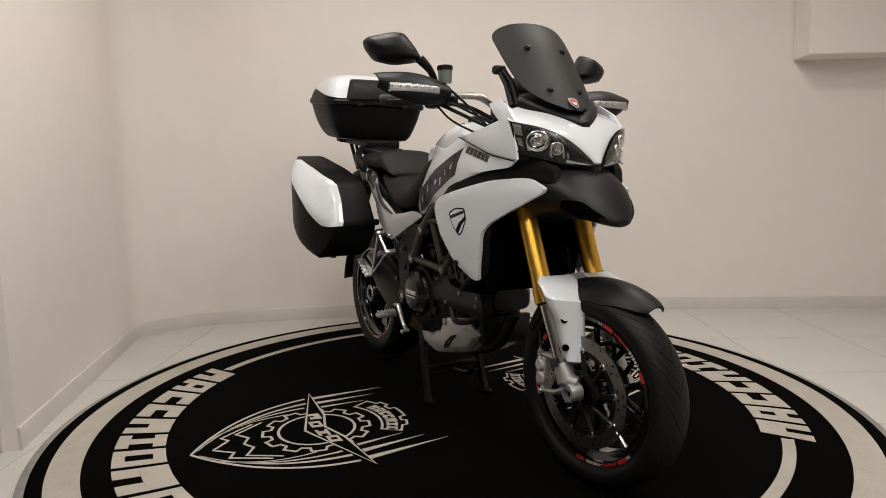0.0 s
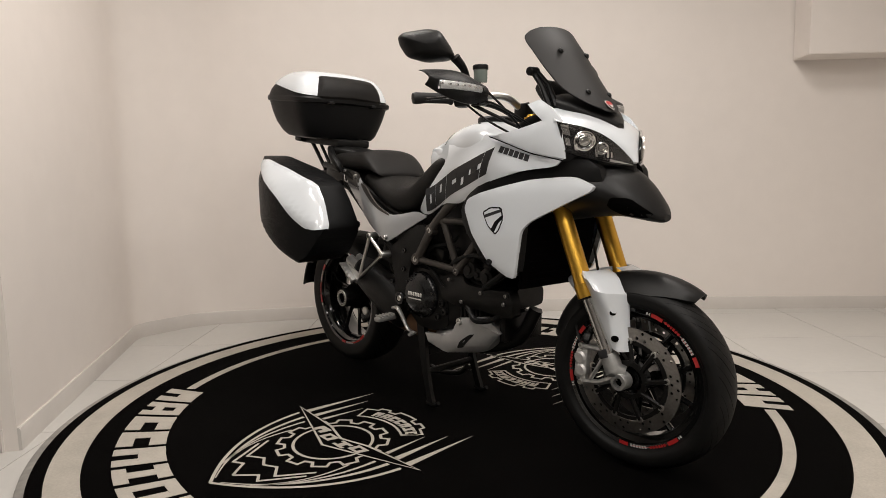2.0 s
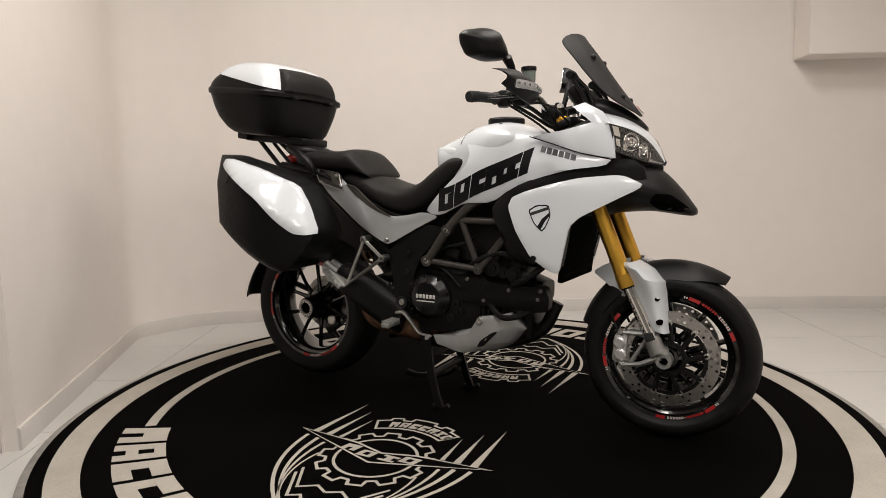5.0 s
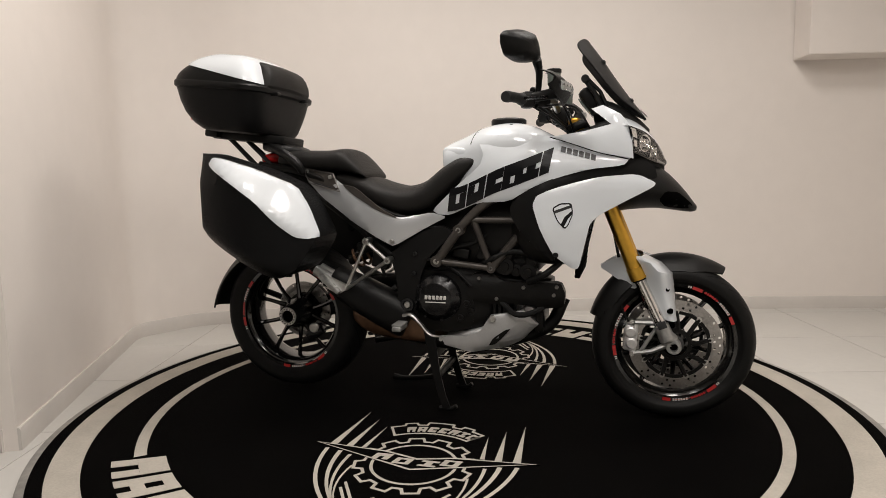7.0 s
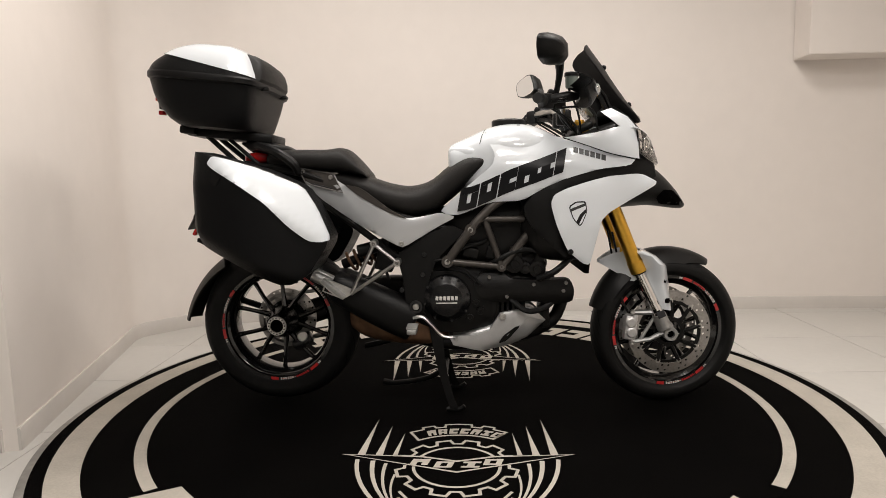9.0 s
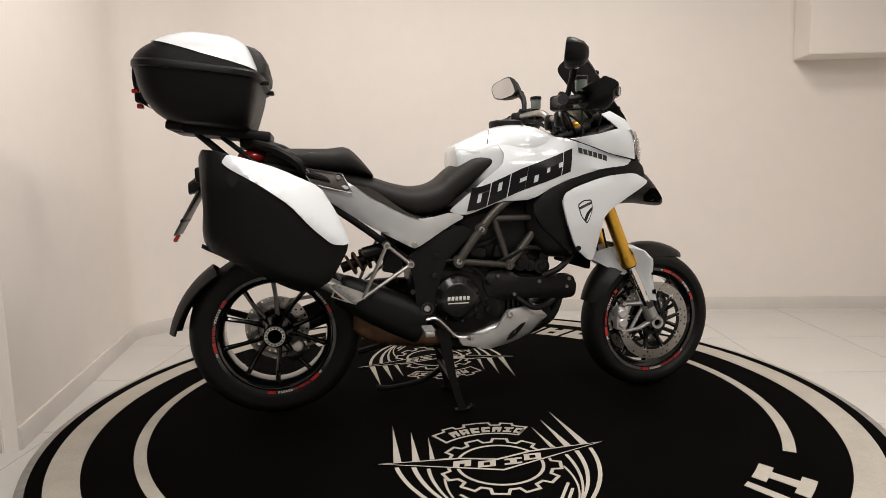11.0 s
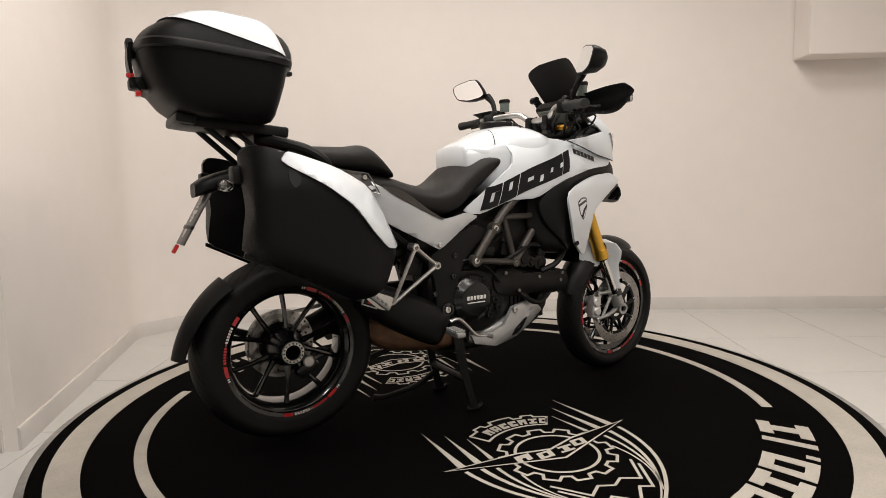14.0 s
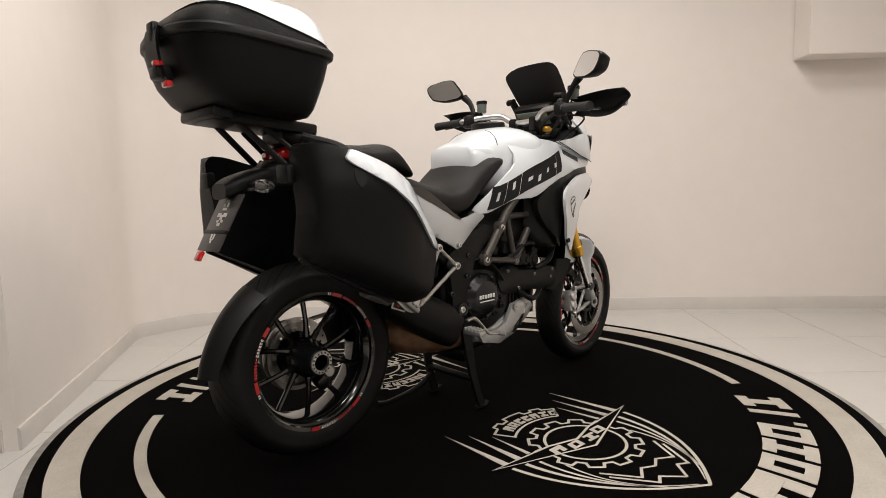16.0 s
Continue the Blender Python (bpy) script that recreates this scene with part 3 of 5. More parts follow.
        block((0.020, 0.030, 0.125), (0.676, yc - side * 0.002, 0.313), 0.006, euler(0, 6, 0), bm=cal)
        caliper = part("brake_caliper", cal, "caliper", bike, "silver four-piston radial brake caliper")
        for dz in (0.058, -0.062):
            bolt_head(caliper, (0.668, yc + side * 0.012, 0.318 + dz), 0.009, side, "alu")
        part("brake_hose", tube([(0.655, yc, 0.37), (0.63, yc - side * 0.01, 0.43), (0.63, yc - side * 0.03, 0.52), (0.60, yc - side * 0.04, 0.68)], 0.0042, 6, 16), "plastic", caliper)
        part("fork_badge", block((0.03, 0.003, 0.026), (0.768, y + side * 0.029, 0.372), 0.001, euler(0, -23, 0)), "decal_grey", leg)
        # pale guard wrapped round the front of the fork leg
        rows = [((0.672, 0.098, 0.617), (0.712, 0.045, 0.613)), ((0.686, 0.118, 0.605), (0.765, 0.052, 0.588)), ((0.700, 0.120, 0.585), (0.805, 0.061, 0.549)),
                ((0.710, 0.115, 0.560), (0.808, 0.062, 0.520)), ((0.718, 0.100, 0.515), (0.812, 0.063, 0.485)), ((0.748, 0.096, 0.448), (0.818, 0.065, 0.428)), ((0.780, 0.094, 0.388), (0.824, 0.067, 0.378))]
        rings = []
        for rear, front in rows:
            xr, xf = rear[0], front[0]
            line = []
            for k, (f, g_) in enumerate(((0, 0), (0.28, -0.25), (0.48, -0.32), (0.62, -0.24), (0.74, -0.02), (0.87, 0.45), (1.0, 1.0), (0.99, 1.2), (0.93, 1.4))):
                line.append(Vector((xr + (xf - xr) * f, side * (rear[1] + (front[1] - rear[1]) * g_), rear[2] + (front[2] - rear[2]) * f)))
            rings.append(line + [p + Vector((-0.006, -side * 0.005, -0.001)) for p in reversed(line)])
        g = part("fork_guard", loft(rings), "white", bike, "white painted fork guard with two black discs for holes")
        part("guard_wing", panel([(0.545, 0.562), (0.60, 0.596), (0.66, 0.610), (0.70, 0.60), (0.70, 0.52), (0.672, 0.488), (0.61, 0.524)], lambda x, z: 0.020 + 0.50 * (x - 0.552), 0.006, 1, 0.03, side), "white", g)
        # black discs on the guard stand in for the shade in two holes
        for hx, hy, hz in ((0.788, 0.099, 0.499), (0.801, 0.103, 0.421)):
            hole = lathe([(0.0, 0.0), (0.0085, 0.0), (0.0095, 0.001), (0.0095, -0.012)], 18, "x")
            bmesh.ops.transform(hole, matrix=Matrix.Translation((hx - 0.001, side * (hy + 0.003), hz)) @ euler(0, -6, side * 35).to_4x4(), verts=hole.verts)
            part("guard_hole", hole, "mat", g)
    # fork yokes and head tube
    for x, z, w, h in ((0.545, 0.905, 0.29, 0.045), (0.470, 1.075, 0.27, 0.03)):
        part("fork_yoke", block((0.075, w, h), (x, 0, z), 0.012, euler(0, -23, 0)), "engine", bike)
    for side in (-1, 1):
        part("fork_cap", lathe([(0.0, 0.022), (0.016, 0.022), (0.018, 0.016), (0.026, 0.014), (0.026, 0.0)], 18, "z", (0.462, side * 0.092, 1.082)), "gold", bike)
        part("fork_upper", tube([(0.520, side * 0.092, 0.95), (0.462, side * 0.092, 1.085)], 0.026, 16), "gold", bike)
    # mudguard over the wheel
    rings = []
    for a in np.linspace(56, 162, 30):
        f = (a - 56) / 106
        wid = 0.03 + 0.042 * min(1, f * 5) ** 0.5 - 0.012 * max(0, f - 0.8) * 5
        r0 = 0.308 + 0.010 * math.sin(f * math.pi) + 0.014 * (1 - f) ** 3
        row = []
        for u in np.linspace(-1, 1, 13):
            drop = 0.055 * abs(u) ** 2.6 * min(1, 0.35 + f * 3)
            row.append((r0 - drop + 0.004 * (1 - abs(u)), u * wid))
        full = row + [(r - 0.006, y * 0.94) for r, y in reversed(row)]
        rings.append([FRONT_AXLE + euler(0, 0, 6.0) @ Vector((r * math.cos(radians(a)), y, r * math.sin(radians(a)))) for r, y in full])
    fender = part("front_mudguard", loft(rings), "matte", bike, "satin black front mudguard")
    part("mudguard_badge", block((0.026, 0.016, 0.003), FRONT_AXLE + euler(0, 0, 6.0) @ Vector((0.145, 0, 0.2865)), 0.001, euler(0, 0, 6.0) @ euler(0, 27, 0)), "alu_dull", fender)


def rear_end(bike):
    wh = wheel("rear_wheel", bike, REAR_AXLE, 0.3145, 0.092, 0.219, 0.082, 5, "wide rear wheel on a single-sided swingarm")
    part("hub", lathe([(0.024, -0.092), (0.028, -0.098), (0.040, -0.098), (0.044, -0.092), (0.046, -0.06), (0.062, -0.03), (0.058, 0.03), (0.05, 0.06)], 36, "y"), "cover", wh)
    part("hub_ring", lathe([(0.0255, -0.094), (0.0265, -0.102), (0.037, -0.102), (0.039, -0.097)], 36, "y"), "alu", wh, "machined aluminium hub ring")
    part("hub_bore", lathe([(0.0, -0.07), (0.026, -0.07), (0.026, -0.099)], 28, "y"), "mat", wh)
    for k in range(16):
        a = radians(22.5 * k)
        part("hub_pin", lathe([(0.0, -0.1035), (0.003, -0.1035), (0.003, -0.101)], 8, "y", (0.0318 * math.cos(a), 0, 0.0318 * math.sin(a))), "cover", wh)
    part("brake_disc", perforated_ring(0.072, 0.122, 0.052, 0.056, 3, 26, 0.0045), "disc", wh, "drilled rear brake disc")
    part("disc_carrier", lathe([(0.0, 0.048), (0.076, 0.048), (0.076, 0.052), (0.0, 0.052)], 32, "y"), "cover", wh)
    part("sprocket", lathe([(0.05, 0.115), (0.098, 0.115), (0.104, 0.118), (0.098, 0.121), (0.05, 0.121)], 44, "y"), "bolt", wh)
    cal = part("rear_caliper", block((0.085, 0.06, 0.05), REAR_AXLE + Vector((0.075, 0.055, -0.085)), 0.014, euler(0, -35, 0)), "cover", bike, "black rear brake caliper")
    part("caliper_cap", lathe([(0.0, 0.018), (0.017, 0.018), (0.021, 0.022), (0.021, 0.03)], 20, "y", REAR_AXLE + Vector((0.078, 0, -0.062))), "alu", cal)
    arm = [(-0.13, 0.0, 0.455, 0.055, 0.10), (-0.28, 0.06, 0.455, 0.06, 0.06), (-0.42, 0.135, 0.43, 0.062, 0.035), (-0.58, 0.150, 0.375, 0.052, 0.034), (-0.722, 0.140, 0.331, 0.055, 0.032)]
    rings = []
    for x, y, z, h, w in spline(arm, 18):
        rings.append([Vector((x, y + w * math.copysign(abs(math.cos(a)) ** 0.7, math.cos(a)), z + h * math.copysign(abs(math.sin(a)) ** 0.7, math.sin(a)))) for a in np.linspace(0, 2 * math.pi, 20, endpoint=False)])
    part("swingarm", loft(rings), "engine", bike, "black single-sided swingarm")
    part("swingarm_hub", lathe([(0.0, 0.185), (0.045, 0.185), (0.062, 0.17), (0.066, 0.12), (0.05, 0.06), (0.0, 0.06)], 32, "y", REAR_AXLE), "engine", bike)
    chain = bmesh.new()
    lathe([(0.098, 0.113), (0.112, 0.113), (0.112, 0.123), (0.098, 0.123)], 30, "y", REAR_AXLE, arc=(80, 280), closed_profile=True, bm=chain)
    for z0, z1 in ((0.436, 0.50), (0.226, 0.41)):
        tube([REAR_AXLE + Vector((0, 0.118, z0 - 0.331)), (-0.12, 0.118, z1)], 0.007, 6, bm=chain)
    part("drive_chain", chain, "bolt", bike, "steel drive chain")
    # hugger behind the tyre
    rings = []
    for a in np.linspace(128, 176, 14):
        f = (a - 128) / 48
        row = []
        wid = 0.106 - 0.016 * f
        for u in np.linspace(-1, 1, 11):
            row.append((0.353 - 0.040 * abs(u) ** 1.7 * (1 - 0.3 * f) - 0.010 * (1 - f) ** 2 + 0.022 * f ** 2, u * wid))
        full = row + [(r - 0.006, y * 0.95) for r, y in reversed(row)]
        rings.append([REAR_AXLE + Vector((r * math.cos(radians(a)), y, r * math.sin(radians(a)))) for r, y in full])
    part("rear_mudguard", loft(rings), "matte", bike, "short black mudguard close behind the rear tyre")
    part("mudguard_arm", tube([REAR_AXLE + Vector((-0.30, 0.09, 0.12)), (-0.90, 0.12, 0.42), (-0.722, 0.17, 0.35)], 0.013, 8, 10), "engine", bike)
    # shock absorber with spring
    lo, hi = Vector((-0.20, 0.0, 0.655)), Vector((-0.43, 0.01, 0.575))
    along = (hi - lo).normalized()
    up = Vector((0, 1, 0)).cross(along)
    spring = [lo.lerp(hi, f) + 0.038 * (math.cos(50 * f) * up + math.sin(50 * f) * Vector((0, 1, 0))) for f in np.linspace(0, 1, 150)]
    part("shock_spring", tube(spring, 0.0062, 6), "exhaust", bike, "bronze shock absorber spring")
    part("shock_body", tube([lo - along * 0.03, hi + along * 0.03], 0.020, 14), "engine", bike)
    part("shock_bottle", tube([(-0.26, -0.09, 0.655), (-0.38, -0.09, 0.625)], [0.024, 0.024], 14), "engine", bike)


def running_gear(bike):
    """Engine, frame, exhaust, belly pan, stands and pegs."""
    crank = part("crankcase", hull([(-0.215, 0.40, 0.50, 0.08), (-0.19, 0.34, 0.56, 0.125), (-0.05, 0.30, 0.58, 0.145), (0.10, 0.31, 0.56, 0.14), (0.17, 0.35, 0.53, 0.11), (0.19, 0.38, 0.50, 0.08)], 18, 4.0), "engine", bike, "dark engine crankcase")
    part("front_cylinder", hull([(0.10, 0.415, 0.545, 0.10), (0.16, 0.41, 0.56, 0.118), (0.27, 0.425, 0.545, 0.118), (0.34, 0.43, 0.525, 0.10), (0.375, 0.44, 0.515, 0.07)], 16, 4.0), "engine", bike)
    part("belt_cover", panel([(0.06, 0.50), (0.09, 0.545), (0.16, 0.555), (0.20, 0.52), (0.30, 0.515), (0.42, 0.52), (0.436, 0.48), (0.43, 0.43), (0.36, 0.42), (0.28, 0.435), (0.14, 0.43), (0.08, 0.455)], lambda x, z: 0.155 - 0.6 * max(0, abs(z - 0.48) - 0.03), 0.04, 2, 0.03), "engine", bike, "dull black timing belt cover")
    part("rear_cylinder", hull([(-0.13, 0.56, 0.70, 0.07), (-0.09, 0.54, 0.78, 0.095), (0.02, 0.54, 0.79, 0.10), (0.09, 0.55, 0.76, 0.09), (0.12, 0.56, 0.70, 0.07)], 14, 4.0), "engine", bike)
    for cx, cz, r, d in ((0.215, 0.575, 0.032, 0.155), (0.255, 0.56, 0.022, 0.15), (0.30, 0.555, 0.03, 0.152)):
        part("cam_cover", lathe([(0.0, -d), (r * 0.5, -d), (r * 0.55, -d + 0.006), (r, -d + 0.008), (r * 1.1, -d + 0.02), (r * 1.1, -0.08)], 22, "y", (cx, 0, cz)), "engine", bike)
    # added dark mass that closes the view through the frame tubes
    part("intake_body", hull([(-0.06, 0.62, 0.76, 0.09), (0.0, 0.58, 0.80, 0.115), (0.10, 0.56, 0.83, 0.125), (0.22, 0.56, 0.84, 0.125), (0.29, 0.57, 0.84, 0.12), (0.32, 0.60, 0.80, 0.10)], 14, 4.0), "engine", bike, "dark filler body added between the frame tubes")
    part("battery_box", hull([(-0.30, 0.68, 0.74, 0.06), (-0.27, 0.64, 0.76, 0.11), (-0.20, 0.60, 0.75, 0.12), (-0.15, 0.58, 0.74, 0.12), (-0.12, 0.60, 0.70, 0.10)], 10, 4.0), "engine", bike)
    part("head_cover", block((0.20, 0.24, 0.07), (0.24, 0, 0.575), 0.02, euler(0, -6, 0)), "engine", bike)
    for k in range(7):
        part("cooling_fin", block((0.012, 0.25, 0.10), (0.13 + 0.02 * k, 0, 0.405), 0.003), "engine", bike)
    # clutch cover with screws
    c = (-0.040, 0.452)
    cover = part("clutch_cover", lathe([(0.0, -0.192), (0.058, -0.192), (0.064, -0.189), (0.072, -0.178), (0.084, -0.172), (0.090, -0.164), (0.092, -0.13), (0.10, -0.12)], 48, "y", (c[0], 0, c[1])), "cover", bike, "round black clutch cover with pale lettering bars")
    for k in range(8):
        a = radians(45 * k + 12)
        bolt_head(cover, (c[0] + 0.084 * math.cos(a), -0.172, c[1] + 0.084 * math.sin(a)), 0.0055, -1, "cover", 0.005)
    for k in range(6):
        part("lettering_bar", block((0.0105, 0.002, 0.015), (c[0] - 0.036 + 0.0145 * k, -0.1925, c[1] + 0.006), 0.001, euler(0, 8, 0)), "sticker_white", cover)
    part("lettering_bar", block((0.078, 0.002, 0.0045), (c[0], -0.1925, c[1] - 0.012), 0.001), "sticker_white", cover)
    part("side_casing", panel([(-0.15, 0.52), (-0.10, 0.555), (0.02, 0.55), (0.07, 0.50), (0.10, 0.42), (0.09, 0.34), (0.02, 0.315), (-0.08, 0.32), (-0.14, 0.37), (-0.165, 0.45)], lambda x, z: 0.152 - 0.25 * max(0, math.hypot(x + 0.03, z - 0.44) - 0.09), 0.03, 2, 0.03), "engine", bike)
    for x, z in ((0.07, 0.43), (0.045, 0.375), (0.085, 0.40), (-0.135, 0.385)):
        bolt_head(crank, (x, -0.150, z), 0.014, -1, "engine")
    for pts, r in (([(0.10, -0.13, 0.56), (0.16, -0.16, 0.60), (0.24, -0.15, 0.63), (0.33, -0.15, 0.62)], 0.010), ([(-0.05, -0.12, 0.58), (0.02, -0.15, 0.64), (0.10, -0.13, 0.66), (0.18, -0.11, 0.72)], 0.008),
                   ([(0.20, -0.14, 0.44), (0.26, -0.16, 0.40), (0.33, -0.14, 0.41), (0.38, -0.12, 0.45)], 0.011), ([(-0.12, -0.15, 0.57), (-0.06, -0.17, 0.60), (0.03, -0.165, 0.56), (0.09, -0.16, 0.50)], 0.005),
                   ([(0.30, -0.15, 0.52), (0.36, -0.17, 0.55), (0.42, -0.15, 0.60), (0.46, -0.13, 0.66)], 0.012), ([(-0.24, -0.13, 0.72), (-0.27, -0.14, 0.66), (-0.28, -0.14, 0.60), (-0.26, -0.13, 0.52)], 0.006)):
        part("hose", tube(pts, r, 8, 14), "plastic", bike)
    for x, z, w, h in ((0.22, 0.62, 0.05, 0.035), (0.13, 0.62, 0.04, 0.05), (0.05, 0.62, 0.06, 0.04), (0.31, 0.60, 0.04, 0.04), (-0.27, 0.60, 0.07, 0.09)):
        part("fitting", block((w, 0.06, h), (x, -0.115, z), 0.007, euler(0, 14, 0)), "engine", bike)
    for x, z in ((0.185, 0.455), (0.285, 0.50), (0.395, 0.475), (0.405, 0.505), (0.12, 0.53)):
        bolt_head(crank, (x, -0.156, z), 0.007, -1, "bolt", 0.005)
    # pivot plate
    part("pivot_plate", panel([(-0.225, 0.62), (-0.17, 0.655), (-0.10, 0.70), (-0.02, 0.728), (0.035, 0.70), (-0.02, 0.655), (-0.075, 0.60), (-0.105, 0.53), (-0.115, 0.44), (-0.13, 0.395), (-0.175, 0.395), (-0.195, 0.43), (-0.20, 0.52)], lambda x, z: 0.172, 0.03, 2, 0.05, -1, 0.004), "plastic", bike, "matte dark pivot plate")
    part("pivot_plate", panel([(-0.225, 0.62), (-0.10, 0.70), (0.0, 0.72), (-0.075, 0.60), (-0.115, 0.44), (-0.175, 0.395), (-0.20, 0.52)], lambda x, z: 0.172, 0.03, 2, 0.08, 1, 0.004), "plastic", bike)
    part("pivot_ring", lathe([(0.016, -0.182), (0.025, -0.182), (0.027, -0.178), (0.027, -0.165)], 24, "y", (-0.156, 0, 0.424)), "cover", bike)
    bolt_head(bike, (-0.156, -0.172, 0.424), 0.013, -1, "alu", 0.010)
    for x, z in ((-0.128, 0.545), (-0.12, 0.62), (-0.207, 0.488)):
        bolt_head(bike, (x, -0.174, z), 0.010, -1, "cover", 0.006)
    # trellis frame
    for side in (-1, 1):
        y = side * 0.178
        A, B, C = (0.052, y, 0.711), (-0.035, y, 0.594), (0.166, side * 0.152, 0.568)
        for pts, r in (((A, B), 0.0165), ((B, C), 0.0125), ((C, (0.105, side * 0.165, 0.745)), 0.0125), ((C, (0.275, side * 0.140, 0.70)), 0.0155), (((0.095, side * 0.168, 0.748), (0.25, side * 0.145, 0.745)), 0.0125)):
            part("frame_tube", tube(pts, r, 14), "frame", bike)
        part("frame_tube", tube([B, A, (0.10, side * 0.17, 0.765), (0.17, side * 0.16, 0.82), (0.33, side * 0.09, 0.90)], 0.0165, 14, 16), "frame", bike)
        part("frame_tube", tube([(0.275, side * 0.14, 0.70), (0.36, side * 0.08, 0.80), (0.45, 0, 0.92)], 0.0155, 12, 8), "frame", bike)
        part("rear_subframe", tube([(0.0, side * 0.14, 0.70), (-0.25, side * 0.15, 0.78), (-0.55, side * 0.14, 0.92), (-0.80, side * 0.10, 0.965)], 0.014, 10, 14), "engine", bike)
        part("rear_subframe", tube([(-0.21, side * 0.15, 0.60), (-0.42, side * 0.145, 0.76), (-0.62, side * 0.12, 0.90)], 0.013, 10, 10), "engine", bike)
        for p, r in ((A, 0.020), (B, 0.021), (C, 0.017)):
            part("frame_boss", lathe([(r * 0.55, p[1] + side * 0.014), (r, p[1] + side * 0.014), (r * 1.05, p[1] + side * 0.010), (r * 1.05, p[1] - side * 0.016)], 22, "y", (p[0], 0, p[2])), "frame", bike)
            bolt_head(bike, (p[0], p[1] + side * 0.008, p[2]), r * 0.55, side, "alu" if r > 0.018 else "bolt")
    # exhaust: header, collector and short silencer under the right side
    part("exhaust_header", tube([(0.42, -0.02, 0.44), (0.36, -0.04, 0.33), (0.20, -0.05, 0.27), (0.0, -0.06, 0.25), (-0.18, -0.07, 0.28)], 0.024, 12, 18), "engine", bike, "dark exhaust header")
    part("exhaust_collector", hull([(-0.44, 0.33, 0.40, 0.05), (-0.36, 0.28, 0.41, 0.11), (-0.22, 0.255, 0.40, 0.13), (-0.10, 0.25, 0.36, 0.11), (-0.04, 0.27, 0.33, 0.05)], 14, 3.2, 24), "exhaust", bike, "brown heat-stained exhaust box")
    rings = []
    for f, h, w in spline([(0.0, 0.060, 0.05), (0.06, 0.074, 0.064), (0.5, 0.074, 0.066), (0.90, 0.060, 0.06), (1.0, 0.052, 0.052)], 16):
        cen = Vector((-0.165, -0.125, 0.350)).lerp(Vector((-0.475, -0.130, 0.508)), f)
        d = Vector((-0.365, 0, 0.17)).normalized()
        nrm = Vector((d.z, 0, -d.x))
        rings.append([cen + nrm * h * math.copysign(abs(math.sin(a)) ** 0.75, math.sin(a)) + Vector((0, 1, 0)) * w * math.copysign(abs(math.cos(a)) ** 0.75, math.cos(a)) for a in np.linspace(0, 2 * math.pi, 24, endpoint=False)])
    sil = part("silencer", loft(rings), "plastic", bike, "stubby black silencer with a small badge")
    for y in (-0.150, -0.098):
        part("tail_pipe", tube([(-0.46, y, 0.50), (-0.52, y, 0.53), (-0.548, y, 0.545)], 0.022, 16), "alu_dull", sil)
    part("badge", block((0.062, 0.003, 0.030), (-0.470, -0.196, 0.492), 0.001, euler(0, 22, 0)), "sticker_white", sil)
    part("badge", block((0.050, 0.003, 0.020), (-0.470, -0.1972, 0.492), 0.001, euler(0, 22, 0)), "decal", sil)
    part("badge", block((0.014, 0.003, 0.010), (-0.474, -0.1984, 0.494), 0.001, euler(0, 22, 0)), "sticker_red", sil)
    # belly pan
    def belly_depth(x, z):
        return 0.150 - 0.75 * max(0, 0.283 + 0.41 * (x - 0.161) - z) - 0.30 * max(0, x - 0.20) - 0.25 * max(0, z - 0.385)
    for side in (-1, 1):
        pan = part("belly_pan", panel([(-0.035, 0.300), (0.067, 0.306), (0.118, 0.324), (0.142, 0.362), (0.160, 0.389), (0.276, 0.407), (0.334, 0.353), (0.265, 0.285), (0.171, 0.256), (0.087, 0.243), (-0.019, 0.267)], belly_depth, 0.02, 0, 0.02, side, 0.002), "bellysilver", bike, "silver belly pan under the engine")
        part("belly_ridge", panel([(0.190, 0.290), (0.268, 0.372), (0.322, 0.356), (0.331, 0.352), (0.268, 0.294)], lambda x, z: belly_depth(x, z) + 0.007, 0.012, 0, 0.03, side, 0.004), "bellysilver", pan)
        # dark plate set proud of the pan in place of a recess
        part("belly_slot", panel([(0.152, 0.274), (0.170, 0.304), (0.215, 0.336), (0.236, 0.340), (0.196, 0.298), (0.178, 0.280)], lambda x, z: belly_depth(x, z) + 0.0045, 0.006, 1, 0.05, side), "engine", pan)
        bolt_head(pan, (0.168, side * 0.151, 0.378), 0.013, side, "alu")
    part("belly_floor", hull([(-0.02, 0.255, 0.31, 0.10), (0.06, 0.245, 0.33, 0.135), (0.18, 0.245, 0.36, 0.125), (0.27, 0.28, 0.39, 0.10), (0.315, 0.33, 0.37, 0.05)], 12, 4), "bellysilver", bike)
    part("oil_cooler", block((0.03, 0.20, 0.10), (0.335, 0, 0.37), 0.006), "engine", bike)
    # centre stand
    def stand_leg(side):
        rings = []
        for x, z, h, w in ((-0.088, 0.335, 0.024, 0.012), (-0.080, 0.27, 0.021, 0.011), (-0.060, 0.15, 0.016, 0.010), (-0.036, 0.06, 0.015, 0.010), (-0.020, 0.016, 0.016, 0.011)):
            y = side * (0.118 + 0.05 * (0.335 - z))
            rings.append([(x - h, y - w, z), (x - h * 0.7, y + w, z), (x + h * 0.7, y + w, z), (x + h, y - w, z)])
        return loft(rings)
    stand = part("centre_stand", stand_leg(-1), "plastic", bike, "black steel centre stand under the engine")
    part("stand_leg", stand_leg(1), "plastic", stand)
    part("stand_bar", tube([(-0.058, -0.125, 0.13), (-0.058, 0.125, 0.13)], 0.013, 10), "plastic", stand)
    part("stand_plate", block((0.035, 0.20, 0.012), (-0.075, 0, 0.21), 0.003, euler(0, 75, 0)), "plastic", stand)
